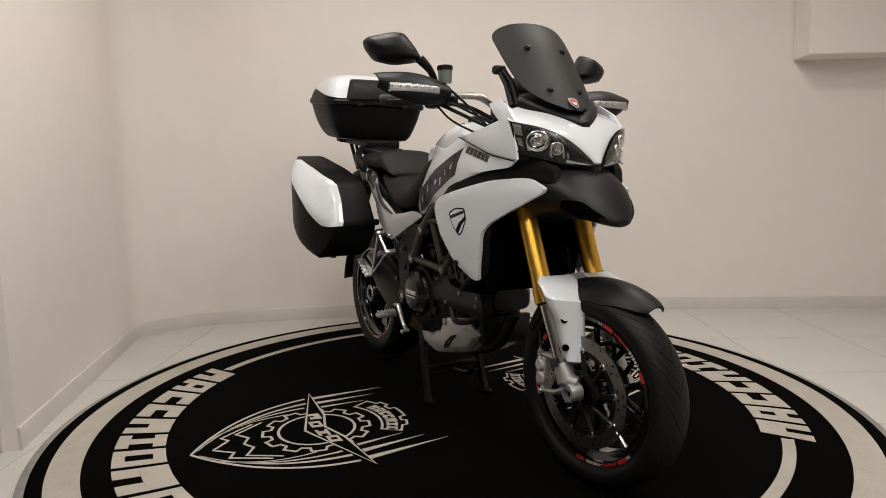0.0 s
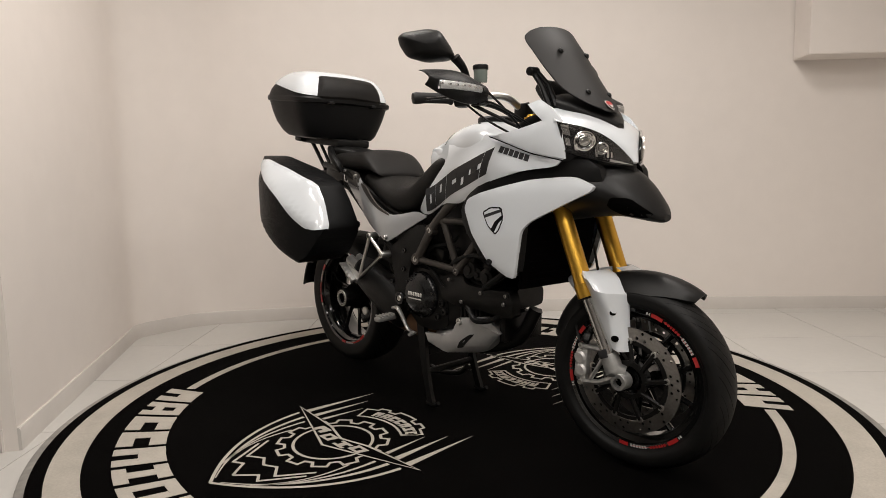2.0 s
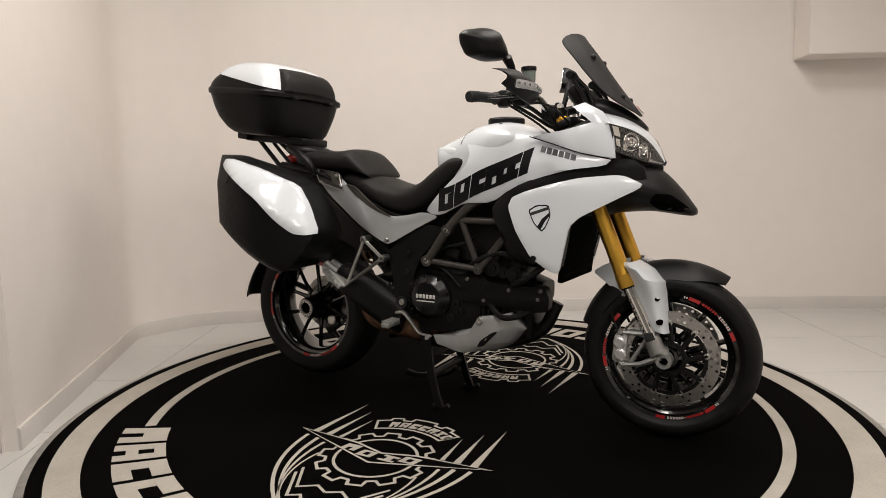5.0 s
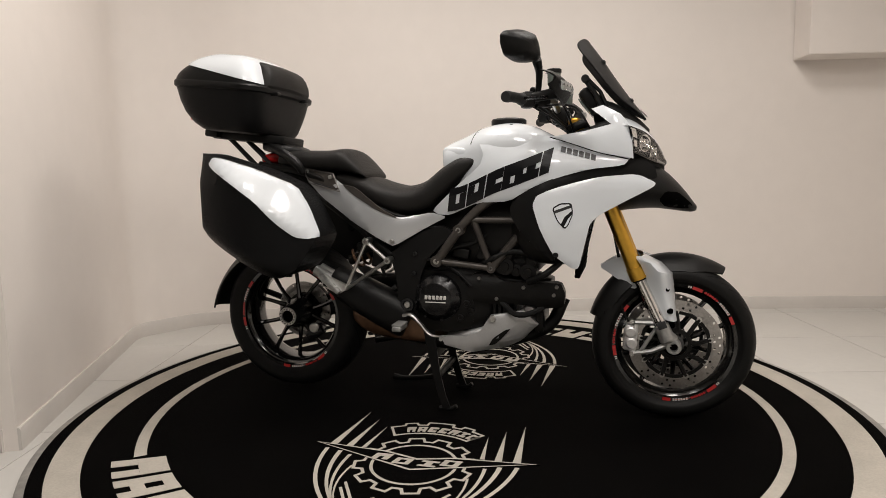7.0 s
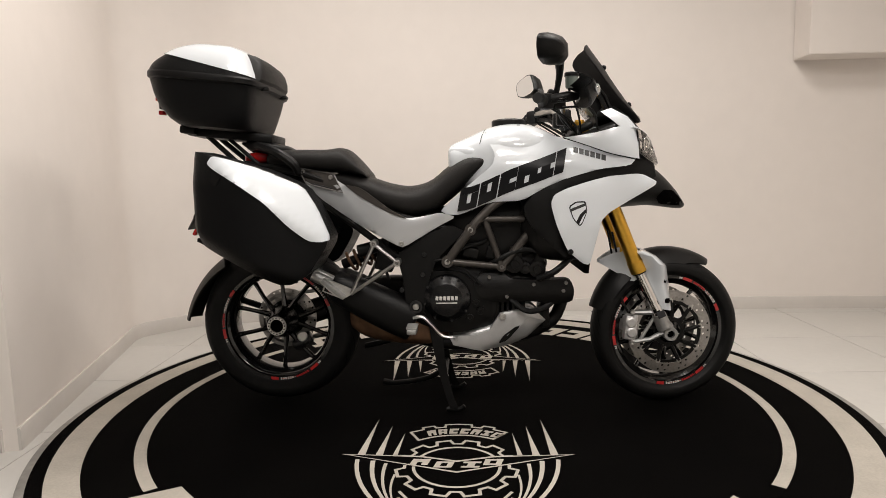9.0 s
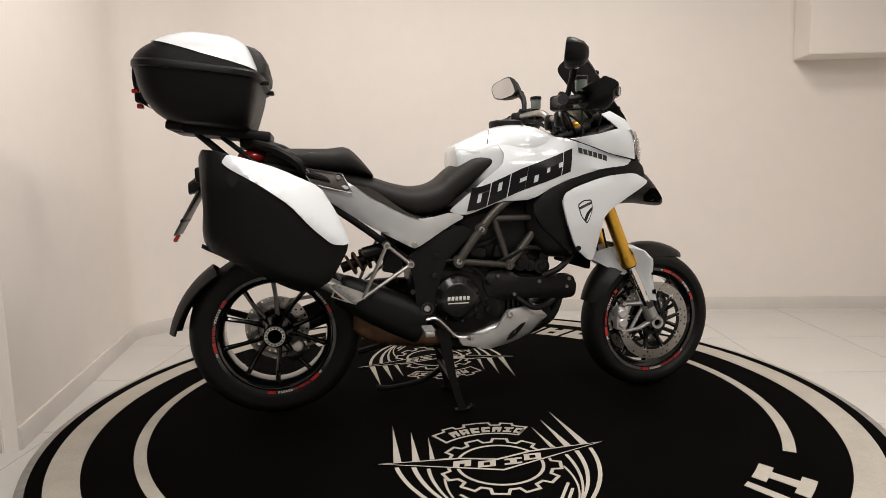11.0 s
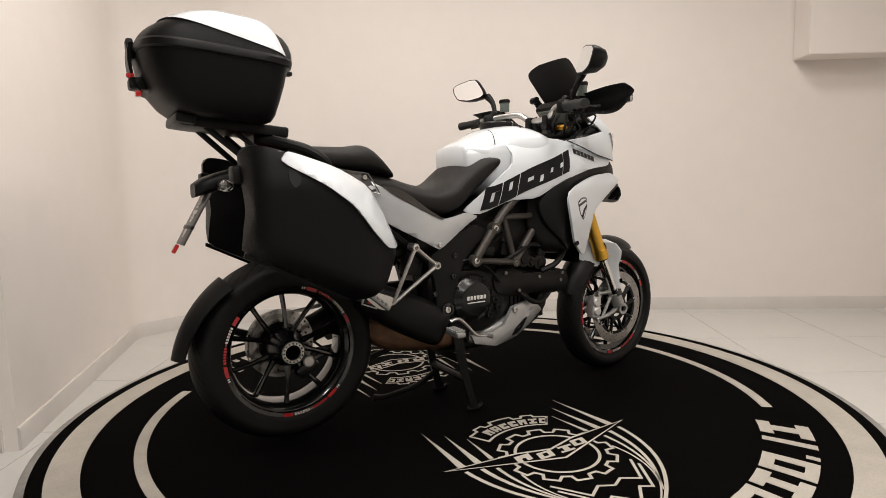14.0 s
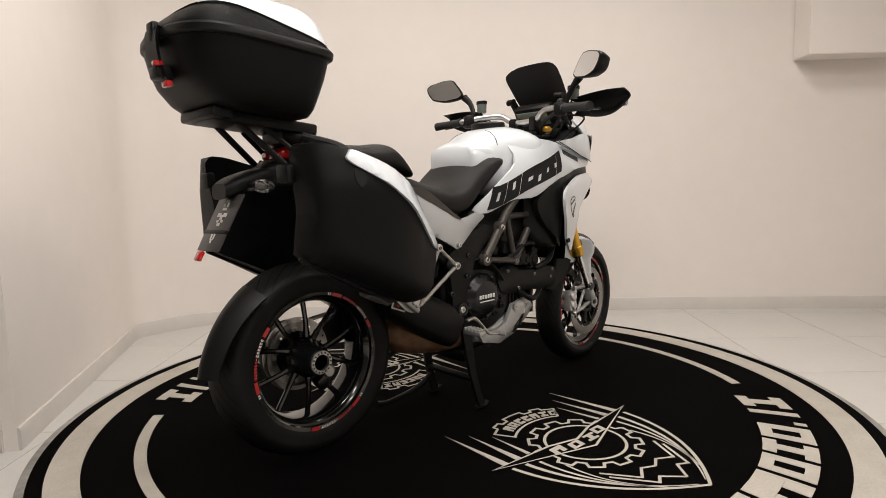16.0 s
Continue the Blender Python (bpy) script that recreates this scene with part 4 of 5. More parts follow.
    part("stand_tang", tube([(-0.062, 0.10, 0.10), (-0.14, 0.115, 0.052), (-0.27, 0.12, 0.030), (-0.33, 0.125, 0.034)], [0.012, 0.011, 0.011, 0.014], 10, 14), "plastic", stand)
    for side in (-1, 1):
        part("stand_foot", tube([(-0.050, side * 0.134, 0.010), (-0.020, side * 0.134, 0.0085), (0.004, side * 0.134, 0.010), (0.020, side * 0.134, 0.022)], 0.0085, 10, 10), "plastic", stand)
    part("side_stand", tube([(-0.12, 0.13, 0.30), (-0.27, 0.155, 0.24), (-0.40, 0.165, 0.21)], [0.014, 0.012, 0.012], 10, 8), "engine", bike)
    # pegs, hanger triangle, brake lever
    for side in (-1, 1):
        y = side * 0.212
        P, Q, R = (-0.302, y, 0.668), (-0.218, y, 0.597), (-0.392, y, 0.482)
        hang = part("peg_hanger", tube([P, R], [0.0075, 0.0065], 8), "alu", bike, "bare aluminium passenger peg hanger")
        part("hanger_bar", tube([Q, R], [0.0075, 0.0065], 8), "alu", hang)
        part("hanger_bar", tube([P, Q], 0.0068, 8), "alu", hang)
        for p in (P, Q):
            part("hanger_eye", lathe([(0.006, y + side * 0.009), (0.012, y + side * 0.009), (0.014, y + side * 0.005), (0.014, y - side * 0.035)], 16, "y", (p[0], 0, p[2])), "alu", hang)
            bolt_head(hang, (p[0], y + side * 0.004, p[2]), 0.007, side, "bolt")
        part("heel_plate", panel([(-0.515, 0.535), (-0.48, 0.540), (-0.385, 0.50), (-0.385, 0.482), (-0.425, 0.462), (-0.455, 0.475)], lambda x, z: 0.213, 0.006, 1, 0.05, side), "alu", hang)
        peg = bmesh.new()
        block((0.105, 0.028, 0.018), (-0.455, side * 0.222, 0.503), 0.005, euler(0, 40, 0), bm=peg)
        for k in range(5):
            block((0.010, 0.034, 0.008), (-0.487 + 0.0145 * k, side * 0.226, 0.538 - 0.0122 * k), 0.002, euler(0, 40, 0), bm=peg)
        part("passenger_peg", peg, "alu_dull", hang)
        rp = bmesh.new()
        block((0.035, 0.085, 0.018), (-0.165, side * 0.245, 0.352), 0.005, bm=rp)
        for k in range(5):
            block((0.040, 0.006, 0.008), (-0.165, side * (0.212 + 0.016 * k), 0.365), 0.002, bm=rp)
        part("rider_peg", rp, "alu_dull", bike, "serrated rider foot peg")
        part("lever", tube([(-0.165, side * 0.205, 0.388), (-0.13, side * 0.208, 0.392), (-0.095, side * 0.212, 0.362), (-0.055, side * 0.216, 0.322), (0.0, side * 0.225, 0.318)], [0.009, 0.0105, 0.009, 0.008, 0.006], 8, 16, flat=0.7), "alu", bike, "forged aluminium foot lever")
        part("lever_tip", tube([(-0.012, side * 0.222, 0.316), (-0.004, side * 0.252, 0.316)], 0.0075, 8), "alu_dull", bike)


def bodywork(bike):
    # tank and its cover
    tank = part("tank", hull([(-0.028, 0.93, 1.006, 0.095), (-0.014, 0.90, 1.026, 0.118), (0.05, 0.84, 1.054, 0.132), (0.13, 0.82, 1.088, 0.158), (0.22, 0.82, 1.100, 0.178), (0.30, 0.84, 1.088, 0.185), (0.38, 0.88, 1.05, 0.175), (0.44, 0.92, 1.02, 0.15)], 30, 3.0, 40), "white", bike, "pearl white fuel tank")
    part("tank_collar", hull([(-0.026, 0.965, 0.99, 0.10), (-0.018, 0.965, 1.018, 0.108), (0.05, 0.962, 1.018, 0.130), (0.10, 0.962, 1.01, 0.138), (0.13, 0.97, 1.0, 0.12)], 14, 4.5, 30), "white", tank)
    part("filler_cap", lathe([(0.0, 0.012), (0.045, 0.012), (0.062, 0.009), (0.066, 0.004), (0.066, -0.02)], 36, "z", (0.205, 0, 1.108)), "matte", tank, "black filler cap")
    for x, z in ((0.235, 1.082), (0.115, 1.055)):
        part("cover_screw", lathe([(0.0, 0.003), (0.006, 0.003), (0.007, 0.0)], 10, "z", (x, -0.105, z + 0.006)), "decal", tank)

    for side in (-1, 1):
        part("tank_seam", tube([(0.115, side * 0.060, 1.080), (0.108, side * 0.090, 1.070), (0.098, side * 0.118, 1.050), (0.090, side * 0.136, 1.022)], 0.0014, 6, 12), "mat", tank)

    def flank(x, z):
        top = max(0, z - 0.93)
        return 0.155 + 0.065 * min(1, max(0, (x + 0.06) / 0.40)) ** 0.8 - 0.18 * max(0, x - 0.42) - 2.4 * top * top - 0.18 * top - 0.2 * max(0, 0.84 - z)

    for side in (-1, 1):
        sp = part("tank_side_panel", panel([(0.125, 1.025), (0.145, 0.985), (0.135, 0.945), (0.03, 0.86), (-0.060, 0.781), (-0.035, 0.765), (0.015, 0.765), (0.125, 0.812), (0.24, 0.815), (0.33, 0.868), (0.42, 0.90), (0.52, 0.925), (0.63, 0.935), (0.655, 0.962), (0.52, 1.0), (0.39, 1.04), (0.30, 1.05), (0.2, 1.05)], flank, 0.012, 1, 0.03, side, 0.004), "white", bike, "pearl white tank side panel with a large black trade-name decal")
        # large slanted decal: six blocks, no letters
        def decal_base(x):
            return float(np.interp(x, (0.0, 0.05, 0.10, 0.19, 0.29, 0.40), (0.776, 0.784, 0.805, 0.846, 0.880, 0.922)))
        for kind, x0, wd in ((7, 0.004, 0.070), (8, 0.078, 0.068), (9, 0.150, 0.062), (10, 0.213, 0.074), (11, 0.284, 0.062), (12, 0.349, 0.034)):
            for q in slotted_block(1, 1, 0, kind):
                out = []
                for (ua, va), (ub, vb) in zip(q, q[1:] + q[:1]):
                    for f in (0, 0.5):
                        u, v = ua + (ub - ua) * f, va + (vb - va) * f
                        out.append((x0 + u * wd + 0.016 * v, decal_base(x0 + u * wd) + 0.086 * v))
                part("decal_block", panel(out, lambda x, z: flank(x, z) + 0.0012, 0.002, 0, 0.03, side), "decal", sp)
        for k in range(6):
            part("decal_block", panel([(0.424 + 0.0200 * k, 1.005 - 0.0057 * k), (0.440 + 0.0200 * k, 1.0005 - 0.0057 * k), (0.438 + 0.0200 * k, 0.981 - 0.0057 * k), (0.422 + 0.0200 * k, 0.9855 - 0.0057 * k)], lambda x, z: flank(x, z) + 0.0015, 0.003, 0, 0.05, side), "decal_grey", sp)
        # silver-white tail panel
        tail_d = lambda x, z: 0.148 + 0.062 * math.exp(-((x + 0.25) / 0.18) ** 2) - 0.25 * max(0, z - 0.88)
        tp = part("tail_panel", panel([(-0.465, 0.915), (-0.41, 0.882), (-0.24, 0.788), (-0.18, 0.757), (-0.12, 0.763), (-0.06, 0.775), (0.0, 0.757), (-0.07, 0.722), (-0.196, 0.650), (-0.222, 0.662), (-0.356, 0.735), (-0.43, 0.782), (-0.504, 0.832), (-0.575, 0.905)], tail_d, 0.012, 1, 0.03, side, 0.005), "silver", bike, "silver-white tail panel under the seat")
        part("tail_inlay", panel([(-0.588, 0.947), (-0.451, 0.922), (-0.418, 0.856), (-0.555, 0.892)], lambda x, z: tail_d(x, z) + 0.004, 0.012, 1, 0.04, side, 0.003), "frame", tp, "grey inlay with small lettering bars")
        part("tail_inlay", panel([(-0.345, 0.872), (-0.24, 0.792), (-0.185, 0.762), (-0.18, 0.755), (-0.25, 0.783), (-0.36, 0.845), (-0.41, 0.884)], lambda x, z: tail_d(x, z) + 0.004, 0.010, 1, 0.04, side, 0.003), "frame", tp)
        rim = [(-0.590, 0.949), (-0.449, 0.924), (-0.415, 0.855), (-0.555, 0.890), (-0.590, 0.949)]
        part("inlay_edge", tube([(x, side * (tail_d(x, z) + 0.009), z) for x, z in [tuple(np.array(p) + (np.array(q) - np.array(p)) * f) for p, q in zip(rim, rim[1:]) for f in (0, 0.25, 0.5, 0.75)]], 0.0024, 6), "bolt", tp)
        for x, z in ((-0.570, 0.934), (-0.462, 0.912)):
            bolt_head(tp, (x, side * (tail_d(x, z) + 0.006), z), 0.0085, side, "alu")
        part("lettering_bar", panel([(-0.535, 0.893), (-0.455, 0.872), (-0.455, 0.864), (-0.535, 0.885)], lambda x, z: tail_d(x, z) + 0.0048, 0.002, 0, 0.05, side), "decal_grey", tp)
        bolt_head(tp, (-0.200, side * 0.207, 0.668), 0.009, side, "alu")
        # grab rail
        part("grab_rail", tube([(-0.75, side * 0.10, 1.035), (-0.66, side * 0.155, 1.005), (-0.60, side * 0.168, 0.965), (-0.585, side * 0.155, 0.93)], [0.016, 0.018, 0.018, 0.014], 10, 14), "plastic", bike, "black grab rail beside the pillion seat")
        # white fairing wing
        def wing(x, z):
            return 0.276 - 0.345 * (x - 0.335) - 0.16 * max(0, 0.72 - z) - 0.22 * max(0, z - 0.850 - 0.06 * (x - 0.4))
        wg = part("fairing_wing", panel([(0.334, 0.806), (0.347, 0.838), (0.389, 0.857), (0.469, 0.880), (0.551, 0.898), (0.675, 0.906), (0.748, 0.869), (0.635, 0.812), (0.552, 0.768), (0.522, 0.739), (0.507, 0.676), (0.484, 0.578), (0.457, 0.585), (0.400, 0.633), (0.374, 0.687), (0.354, 0.734)], wing, 0.014, 2, 0.018, side, 0.002), "white", bike, "pearl white side fairing with a shield badge")
        part("wing_return", panel([(0.515, 0.755), (0.505, 0.69), (0.485, 0.60), (0.490, 0.60), (0.510, 0.69), (0.520, 0.755)], lambda x, z: wing(x, z) - 0.012, 0.03, 0, 0.05, side), "plastic", wg)
        shield = [(0.398, 0.795), (0.425, 0.812), (0.462, 0.812), (0.468, 0.775), (0.452, 0.735), (0.440, 0.722), (0.415, 0.75)]
        part("shield_badge", panel(shield, lambda x, z: wing(x, z) + 0.001, 0.003, 1, 0.03, side), "decal", wg)
        mid = np.mean(shield, 0)
        part("shield_face", panel([tuple(mid + (np.array(p) - mid) * 0.88) for p in shield], lambda x, z: wing(x, z) + 0.0018, 0.003, 1, 0.03, side), "white", wg)
        part("shield_bar", panel([(0.404, 0.786), (0.462, 0.806), (0.462, 0.796), (0.406, 0.776)], lambda x, z: wing(x, z) + 0.0024, 0.003, 0, 0.03, side), "decal_grey", wg)
        part("shield_bar", panel([(0.436, 0.728), (0.426, 0.738), (0.440, 0.765), (0.464, 0.786), (0.466, 0.776), (0.451, 0.758)], lambda x, z: wing(x, z) + 0.0024, 0.003, 0, 0.03, side), "decal", wg)
        bolt_head(wg, (0.409, side * (wing(0.409, 0.632) + 0.001), 0.632), 0.010, side, "decal", 0.004)
        # black panel between tank and wing
        bd = lambda x, z: 0.234 - 0.32 * max(0, x - 0.36) - 0.12 * max(0, 0.34 - x) * 2 - 0.1 * max(0, 0.75 - z)
        part("inner_panel", panel([(0.245, 0.80), (0.29, 0.845), (0.36, 0.88), (0.46, 0.918), (0.56, 0.944), (0.65, 0.968), (0.70, 0.956), (0.735, 0.928), (0.745, 0.885), (0.63, 0.88), (0.50, 0.88), (0.40, 0.84), (0.40, 0.66), (0.40, 0.60), (0.345, 0.65), (0.28, 0.71), (0.25, 0.76)], bd, 0.03, 1, 0.035, side, 0.006), "plastic", bike, "black plastic panel beside the tank")
    part("air_box", hull([(0.24, 0.68, 0.86, 0.14), (0.30, 0.60, 0.90, 0.185), (0.40, 0.58, 0.92, 0.19), (0.465, 0.585, 0.92, 0.155), (0.48, 0.60, 0.90, 0.14)], 12, 6.0), "engine", bike)
    rad = part("radiator", block((0.02, 0.33, 0.28), (0.492, 0, 0.68), 0.004, euler(0, 6, 0)), "mat", bike, "black radiator behind the fork")
    for k in range(12):
        part("radiator_fin", block((0.006, 0.28, 0.004), (0.503 + 0.0022 * (k - 6), 0, 0.565 + 0.021 * k), 0), "mat", rad)

    # seats
    part("rider_seat", hull([(-0.475, 0.885, 0.915, 0.10), (-0.44, 0.86, 0.928, 0.125), (-0.34, 0.81, 0.910, 0.155), (-0.26, 0.775, 0.884, 0.172), (-0.18, 0.755, 0.871, 0.178), (-0.10, 0.765, 0.890, 0.170), (-0.03, 0.81, 0.944, 0.158), (0.04, 0.87, 0.985, 0.158), (0.10, 0.93, 0.985, 0.152), (0.125, 0.945, 0.972, 0.13)], 34, 2.9, 40), "seat", bike, "black textured vinyl rider seat, deeply dished")
    part("pillion_seat", hull([(-0.72, 0.955, 0.99, 0.09), (-0.70, 0.945, 1.015, 0.12), (-0.62, 0.935, 1.018, 0.145), (-0.50, 0.93, 1.016, 0.155), (-0.43, 0.925, 1.02, 0.152), (-0.385, 0.918, 0.985, 0.148), (-0.345, 0.910, 0.935, 0.135), (-0.335, 0.905, 0.918, 0.12)], 28, 3.0, 36), "seat", bike, "raised black pillion seat")
    part("tail_tray", hull([(-0.86, 0.90, 0.95, 0.05), (-0.80, 0.88, 0.975, 0.085), (-0.66, 0.85, 0.95, 0.12), (-0.45, 0.78, 0.915, 0.125), (-0.25, 0.68, 0.80, 0.12), (-0.20, 0.66, 0.74, 0.10)], 18, 3.5), "plastic", bike, "black plastic tail tray")

    # nose with the lamps
    nose_rows = [(0.53, 0.925, 1.070, 0.145), (0.575, 0.922, 1.085, 0.165), (0.62, 0.920, 1.085, 0.165), (0.67, 0.917, 1.050, 0.128), (0.71, 0.914, 1.010, 0.072), (0.745, 0.912, 0.970, 0.034), (0.765, 0.912, 0.945, 0.014), (0.772, 0.915, 0.930, 0.006)]
    part("lamp_housing", hull(nose_rows, 34, 3.0, 44), "plastic", bike, "black housing behind the headlights")

    def brow(u):
        """Upper edge of the right lamp, from its outer end to its tip."""
        p = np.array((0.642, 0.184, 1.068)) * (1 - u) + np.array((0.772, 0.012, 0.945)) * u
        return p + np.array((0.010, -0.014, 0.0215)) * math.sin(math.pi * u)
    mid = spline([(0.575, 1.125), (0.655, 1.098), (0.715, 1.052), (0.755, 0.998), (0.779, 0.944)], 22)
    rings = []
    for u, (xc, zc) in zip(np.linspace(-0.12, 1, 22), mid):
        xh, yh, zh = brow(max(u, 0)) + np.array((0.38, 0.16, -0.28)) * min(u, 0)
        line = [Vector((xc + (xh - xc) * abs(v) ** 2.4, v * yh, zc + (zh - zc) * abs(v) ** 2.4)) for v in np.linspace(-1, 1, 25)]
        rings.append(line + [p + Vector((-0.007, 0, -0.005)) for p in reversed(line)])
    part("nose_cowl", loft(rings), "white", bike, "pearl white nose cowl")
    cowl = lambda x, z: float(np.interp(x, (0.38, 0.50, 0.60, 0.66), (0.206, 0.203, 0.193, 0.176))) - 0.15 * max(0, z - 1.03) - 0.3 * max(0, z - 1.10)
    for side in (-1, 1):
        part("cowl_side", panel([(0.382, 1.036), (0.50, 1.053), (0.588, 1.074), (0.522, 1.128), (0.560, 1.140), (0.618, 1.108), (0.652, 1.068), (0.662, 0.958), (0.55, 0.980), (0.46, 1.012)], cowl, 0.012, 0, 0.025, side, 0.003), "white", bike, "angular white cowl beside the cockpit")
        part("cowl_seam", tube([(x, side * (cowl(x, z) + 0.0015), z) for x, z in ((0.385, 1.036), (0.46, 1.011), (0.55, 0.979), (0.61, 0.965), (0.659, 0.953))], 0.0016, 6, 12), "mat", bike)
    part("cockpit_side", hull([(0.41, 1.0, 1.040, 0.150), (0.47, 0.99, 1.058, 0.170), (0.54, 0.98, 1.082, 0.170), (0.585, 0.99, 1.098, 0.16), (0.60, 1.0, 1.09, 0.14)], 12, 5.0), "plastic", bike, "black cockpit surround")
    part("screen_base", hull([(0.525, 1.09, 1.148, 0.105), (0.56, 1.09, 1.166, 0.122), (0.605, 1.085, 1.152, 0.114), (0.65, 1.07, 1.124, 0.084), (0.69, 1.055, 1.092, 0.046), (0.718, 1.045, 1.064, 0.012)], 18, 2.6), "matte", bike, "black base under the windscreen")
    beak_rows = [(0.49, 0.755, 0.935, 0.12), (0.56, 0.76, 0.958, 0.132), (0.64, 0.772, 0.970, 0.134), (0.70, 0.777, 0.956, 0.126), (0.745, 0.778, 0.934, 0.112), (0.79, 0.773, 0.900, 0.094), (0.84, 0.766, 0.846, 0.064), (0.870, 0.764, 0.806, 0.036), (0.884, 0.769, 0.788, 0.016)]
    part("beak", hull(beak_rows, 30, 1.85, 48), "matte", bike, "satin black beak under the headlights")
    for side in (-1, 1):
        # black panel on the beak's skin, for the shade inside an intake
        part("beak_vent", panel([(0.750, 0.812), (0.772, 0.842), (0.815, 0.838), (0.852, 0.806), (0.868, 0.790), (0.848, 0.778), (0.775, 0.784)], hull_depth(beak_rows, 1.85, 0.004), 0.012, 1, 0.02, side, 0.0015), "mat", bike)

        def lamp_face(u, v, lift=0.0):
            """Along the lamp from its outer end to its inner tip, and across it from below."""
            hi = brow(u)
            lo = np.array((0.656, 0.166, 0.986)) * (1 - u) + np.array((0.774, 0.010, 0.934)) * u
            lo = lo + np.array((0.010, -0.004, -0.0095)) * math.sin(math.pi * u)
            n = np.array((0.72, 0.62, 0.22))
            p = lo * (1 - v) + hi * v + n * (lift + 0.003 * math.sin(math.pi * u) + 0.004 * math.sin(math.pi * min(1, max(0, v))))
            return Vector((p[0], side * p[1], p[2]))

        def lamp_skin(u0, u1, v0, v1, lift, nu=14, nv=7):
            bm = bmesh.new()
            g = [[bm.verts.new(lamp_face(u0 + (u1 - u0) * i / nu, v0 + (v1 - v0) * j / nv, lift)) for j in range(nv + 1)] for i in range(nu + 1)]
            for i in range(nu):
                for j in range(nv):
                    bm.faces.new((g[i][j], g[i + 1][j], g[i + 1][j + 1], g[i][j + 1]))
            return bm
        lamp = part("headlight", lamp_skin(0, 0.99, -0.06, 1.0, 0.0), "gloss", bike, "swept headlight with a clear lens and chromed bowls")
        for u0, u1, v0, v1, lift in ((0.03, 0.12, 0.55, 0.92, 0.003), (0.04, 0.10, 0.18, 0.44, 0.0035), (0.145, 0.18, 0.10, 0.34, 0.002), (0.40, 0.43, 0.06, 0.34, 0.0025), (0.56, 0.585, 0.12, 0.45, 0.003), (0.62, 0.64, 0.15, 0.40, 0.003)):
            part("reflector", lamp_skin(u0, u1, v0, v1, lift, 5, 4), "reflector", lamp, smooth=0)
        for u, v, r in ((0.28, 0.50, 0.028), (0.49, 0.42, 0.017)):
            c = lamp_face(u, v, 0.0005)
            axis = Vector((0.75, side * 0.62, 0.0)).normalized()
            t1 = axis.orthogonal().normalized()
            t2 = axis.cross(t1)
            rings = [[c + axis * d + (t1 * math.cos(a) + t2 * math.sin(a)) * rr for a in np.linspace(0, 2 * math.pi, 20, endpoint=False)] for rr, d in ((r * 0.15, 0.0005), (r * 0.34, 0.006), (r * 0.5, 0.001), (r * 0.56, -0.001), (r * 0.84, 0.001), (r, 0.0055), (r * 1.06, 0.005), (r * 1.06, -0.002))]
            part("lamp_bowl", loft(rings), "reflector", lamp)
        lens = part("lens", lamp_skin(0.0, 0.985, -0.04, 1.0, 0.006), "lens", lamp)
        lens.visible_shadow = False
        part("lamp_edge", tube([lamp_face(u, -0.06, 0.002) for u in np.linspace(0, 0.98, 14)], 0.003, 6), "gloss", lamp)
        # pale strip put in for a reflection along the lamp's lower edge
        part("lamp_strip", lamp_skin(0.60, 0.97, -0.02, 0.09, 0.003), "alu", lamp)

    # windscreen
    rows_c = [(0.706, 1.098, 0.022), (0.684, 1.128, 0.074), (0.646, 1.178, 0.112), (0.598, 1.245, 0.126), (0.556, 1.308, 0.133), (0.522, 1.354, 0.134), (0.508, 1.373, 0.116), (0.502, 1.382, 0.080)]
    grid = []
    for x, z, w in spline(rows_c, 26):
        grid.append([(x - 2.5 * (w * u) ** 2, w * u, z - 0.9 * (w * u) ** 2) for u in np.linspace(-1, 1, 19)])
    bm = bmesh.new()
    for off in (0.0, 0.004):
        vs = [[bm.verts.new((x - off * 0.8, y, z - off * 0.5)) for x, y, z in r] for r in grid]
        for a, b in zip(vs, vs[1:]):
            add_ring_faces(bm, a, b, False)
    screen = part("windscreen", bm, "smoke", bike, "dark smoked windscreen with fixing screws")
    for y, z, x in ((-0.062, 1.296, 0.556), (0.062, 1.296, 0.556), (-0.05, 1.160, 0.653), (0.05, 1.160, 0.653)):
        b = lathe([(0.0, 0.007), (0.004, 0.007), (0.0055, 0.005), (0.009, 0.003), (0.010, -0.002)], 16, "x", (0, 0, 0))
        bmesh.ops.transform(b, matrix=Matrix.Translation((x, y, z)) @ euler(0, -35, 0).to_4x4(), verts=b.verts)
        part("screen_screw", b, "plastic", screen)
    tip = Matrix.Translation((0.6945, 0, 1.1185)) @ euler(0, -42, 0).to_4x4() @ euler(0, 90, 0).to_4x4()
    shield = [(-0.019, 0.010), (-0.019, -0.010), (-0.012, -0.0145), (0.004, -0.0135), (0.015, -0.007), (0.020, 0.0), (0.015, 0.007), (0.004, 0.0135), (-0.012, 0.0145)]
    for k, (grow, cut, mat_name) in enumerate(((1.0, -1, "sticker_white"), (0.88, -1, "sticker_red"), (0.88, 0.001, "decal"), (0.6, 0.0, "sticker_white"))):
        poly = [(max(u * grow, cut * 1.0) if cut >= 0 else u * grow, v * grow) for u, v in shield]
        bm = flat_shape([(u, v) for u, v in poly], 0.0005, 0.0025 + 0.0006 * k)
        bmesh.ops.transform(bm, matrix=tip, verts=bm.verts)
        part("screen_badge", bm, mat_name, screen, smooth=0)
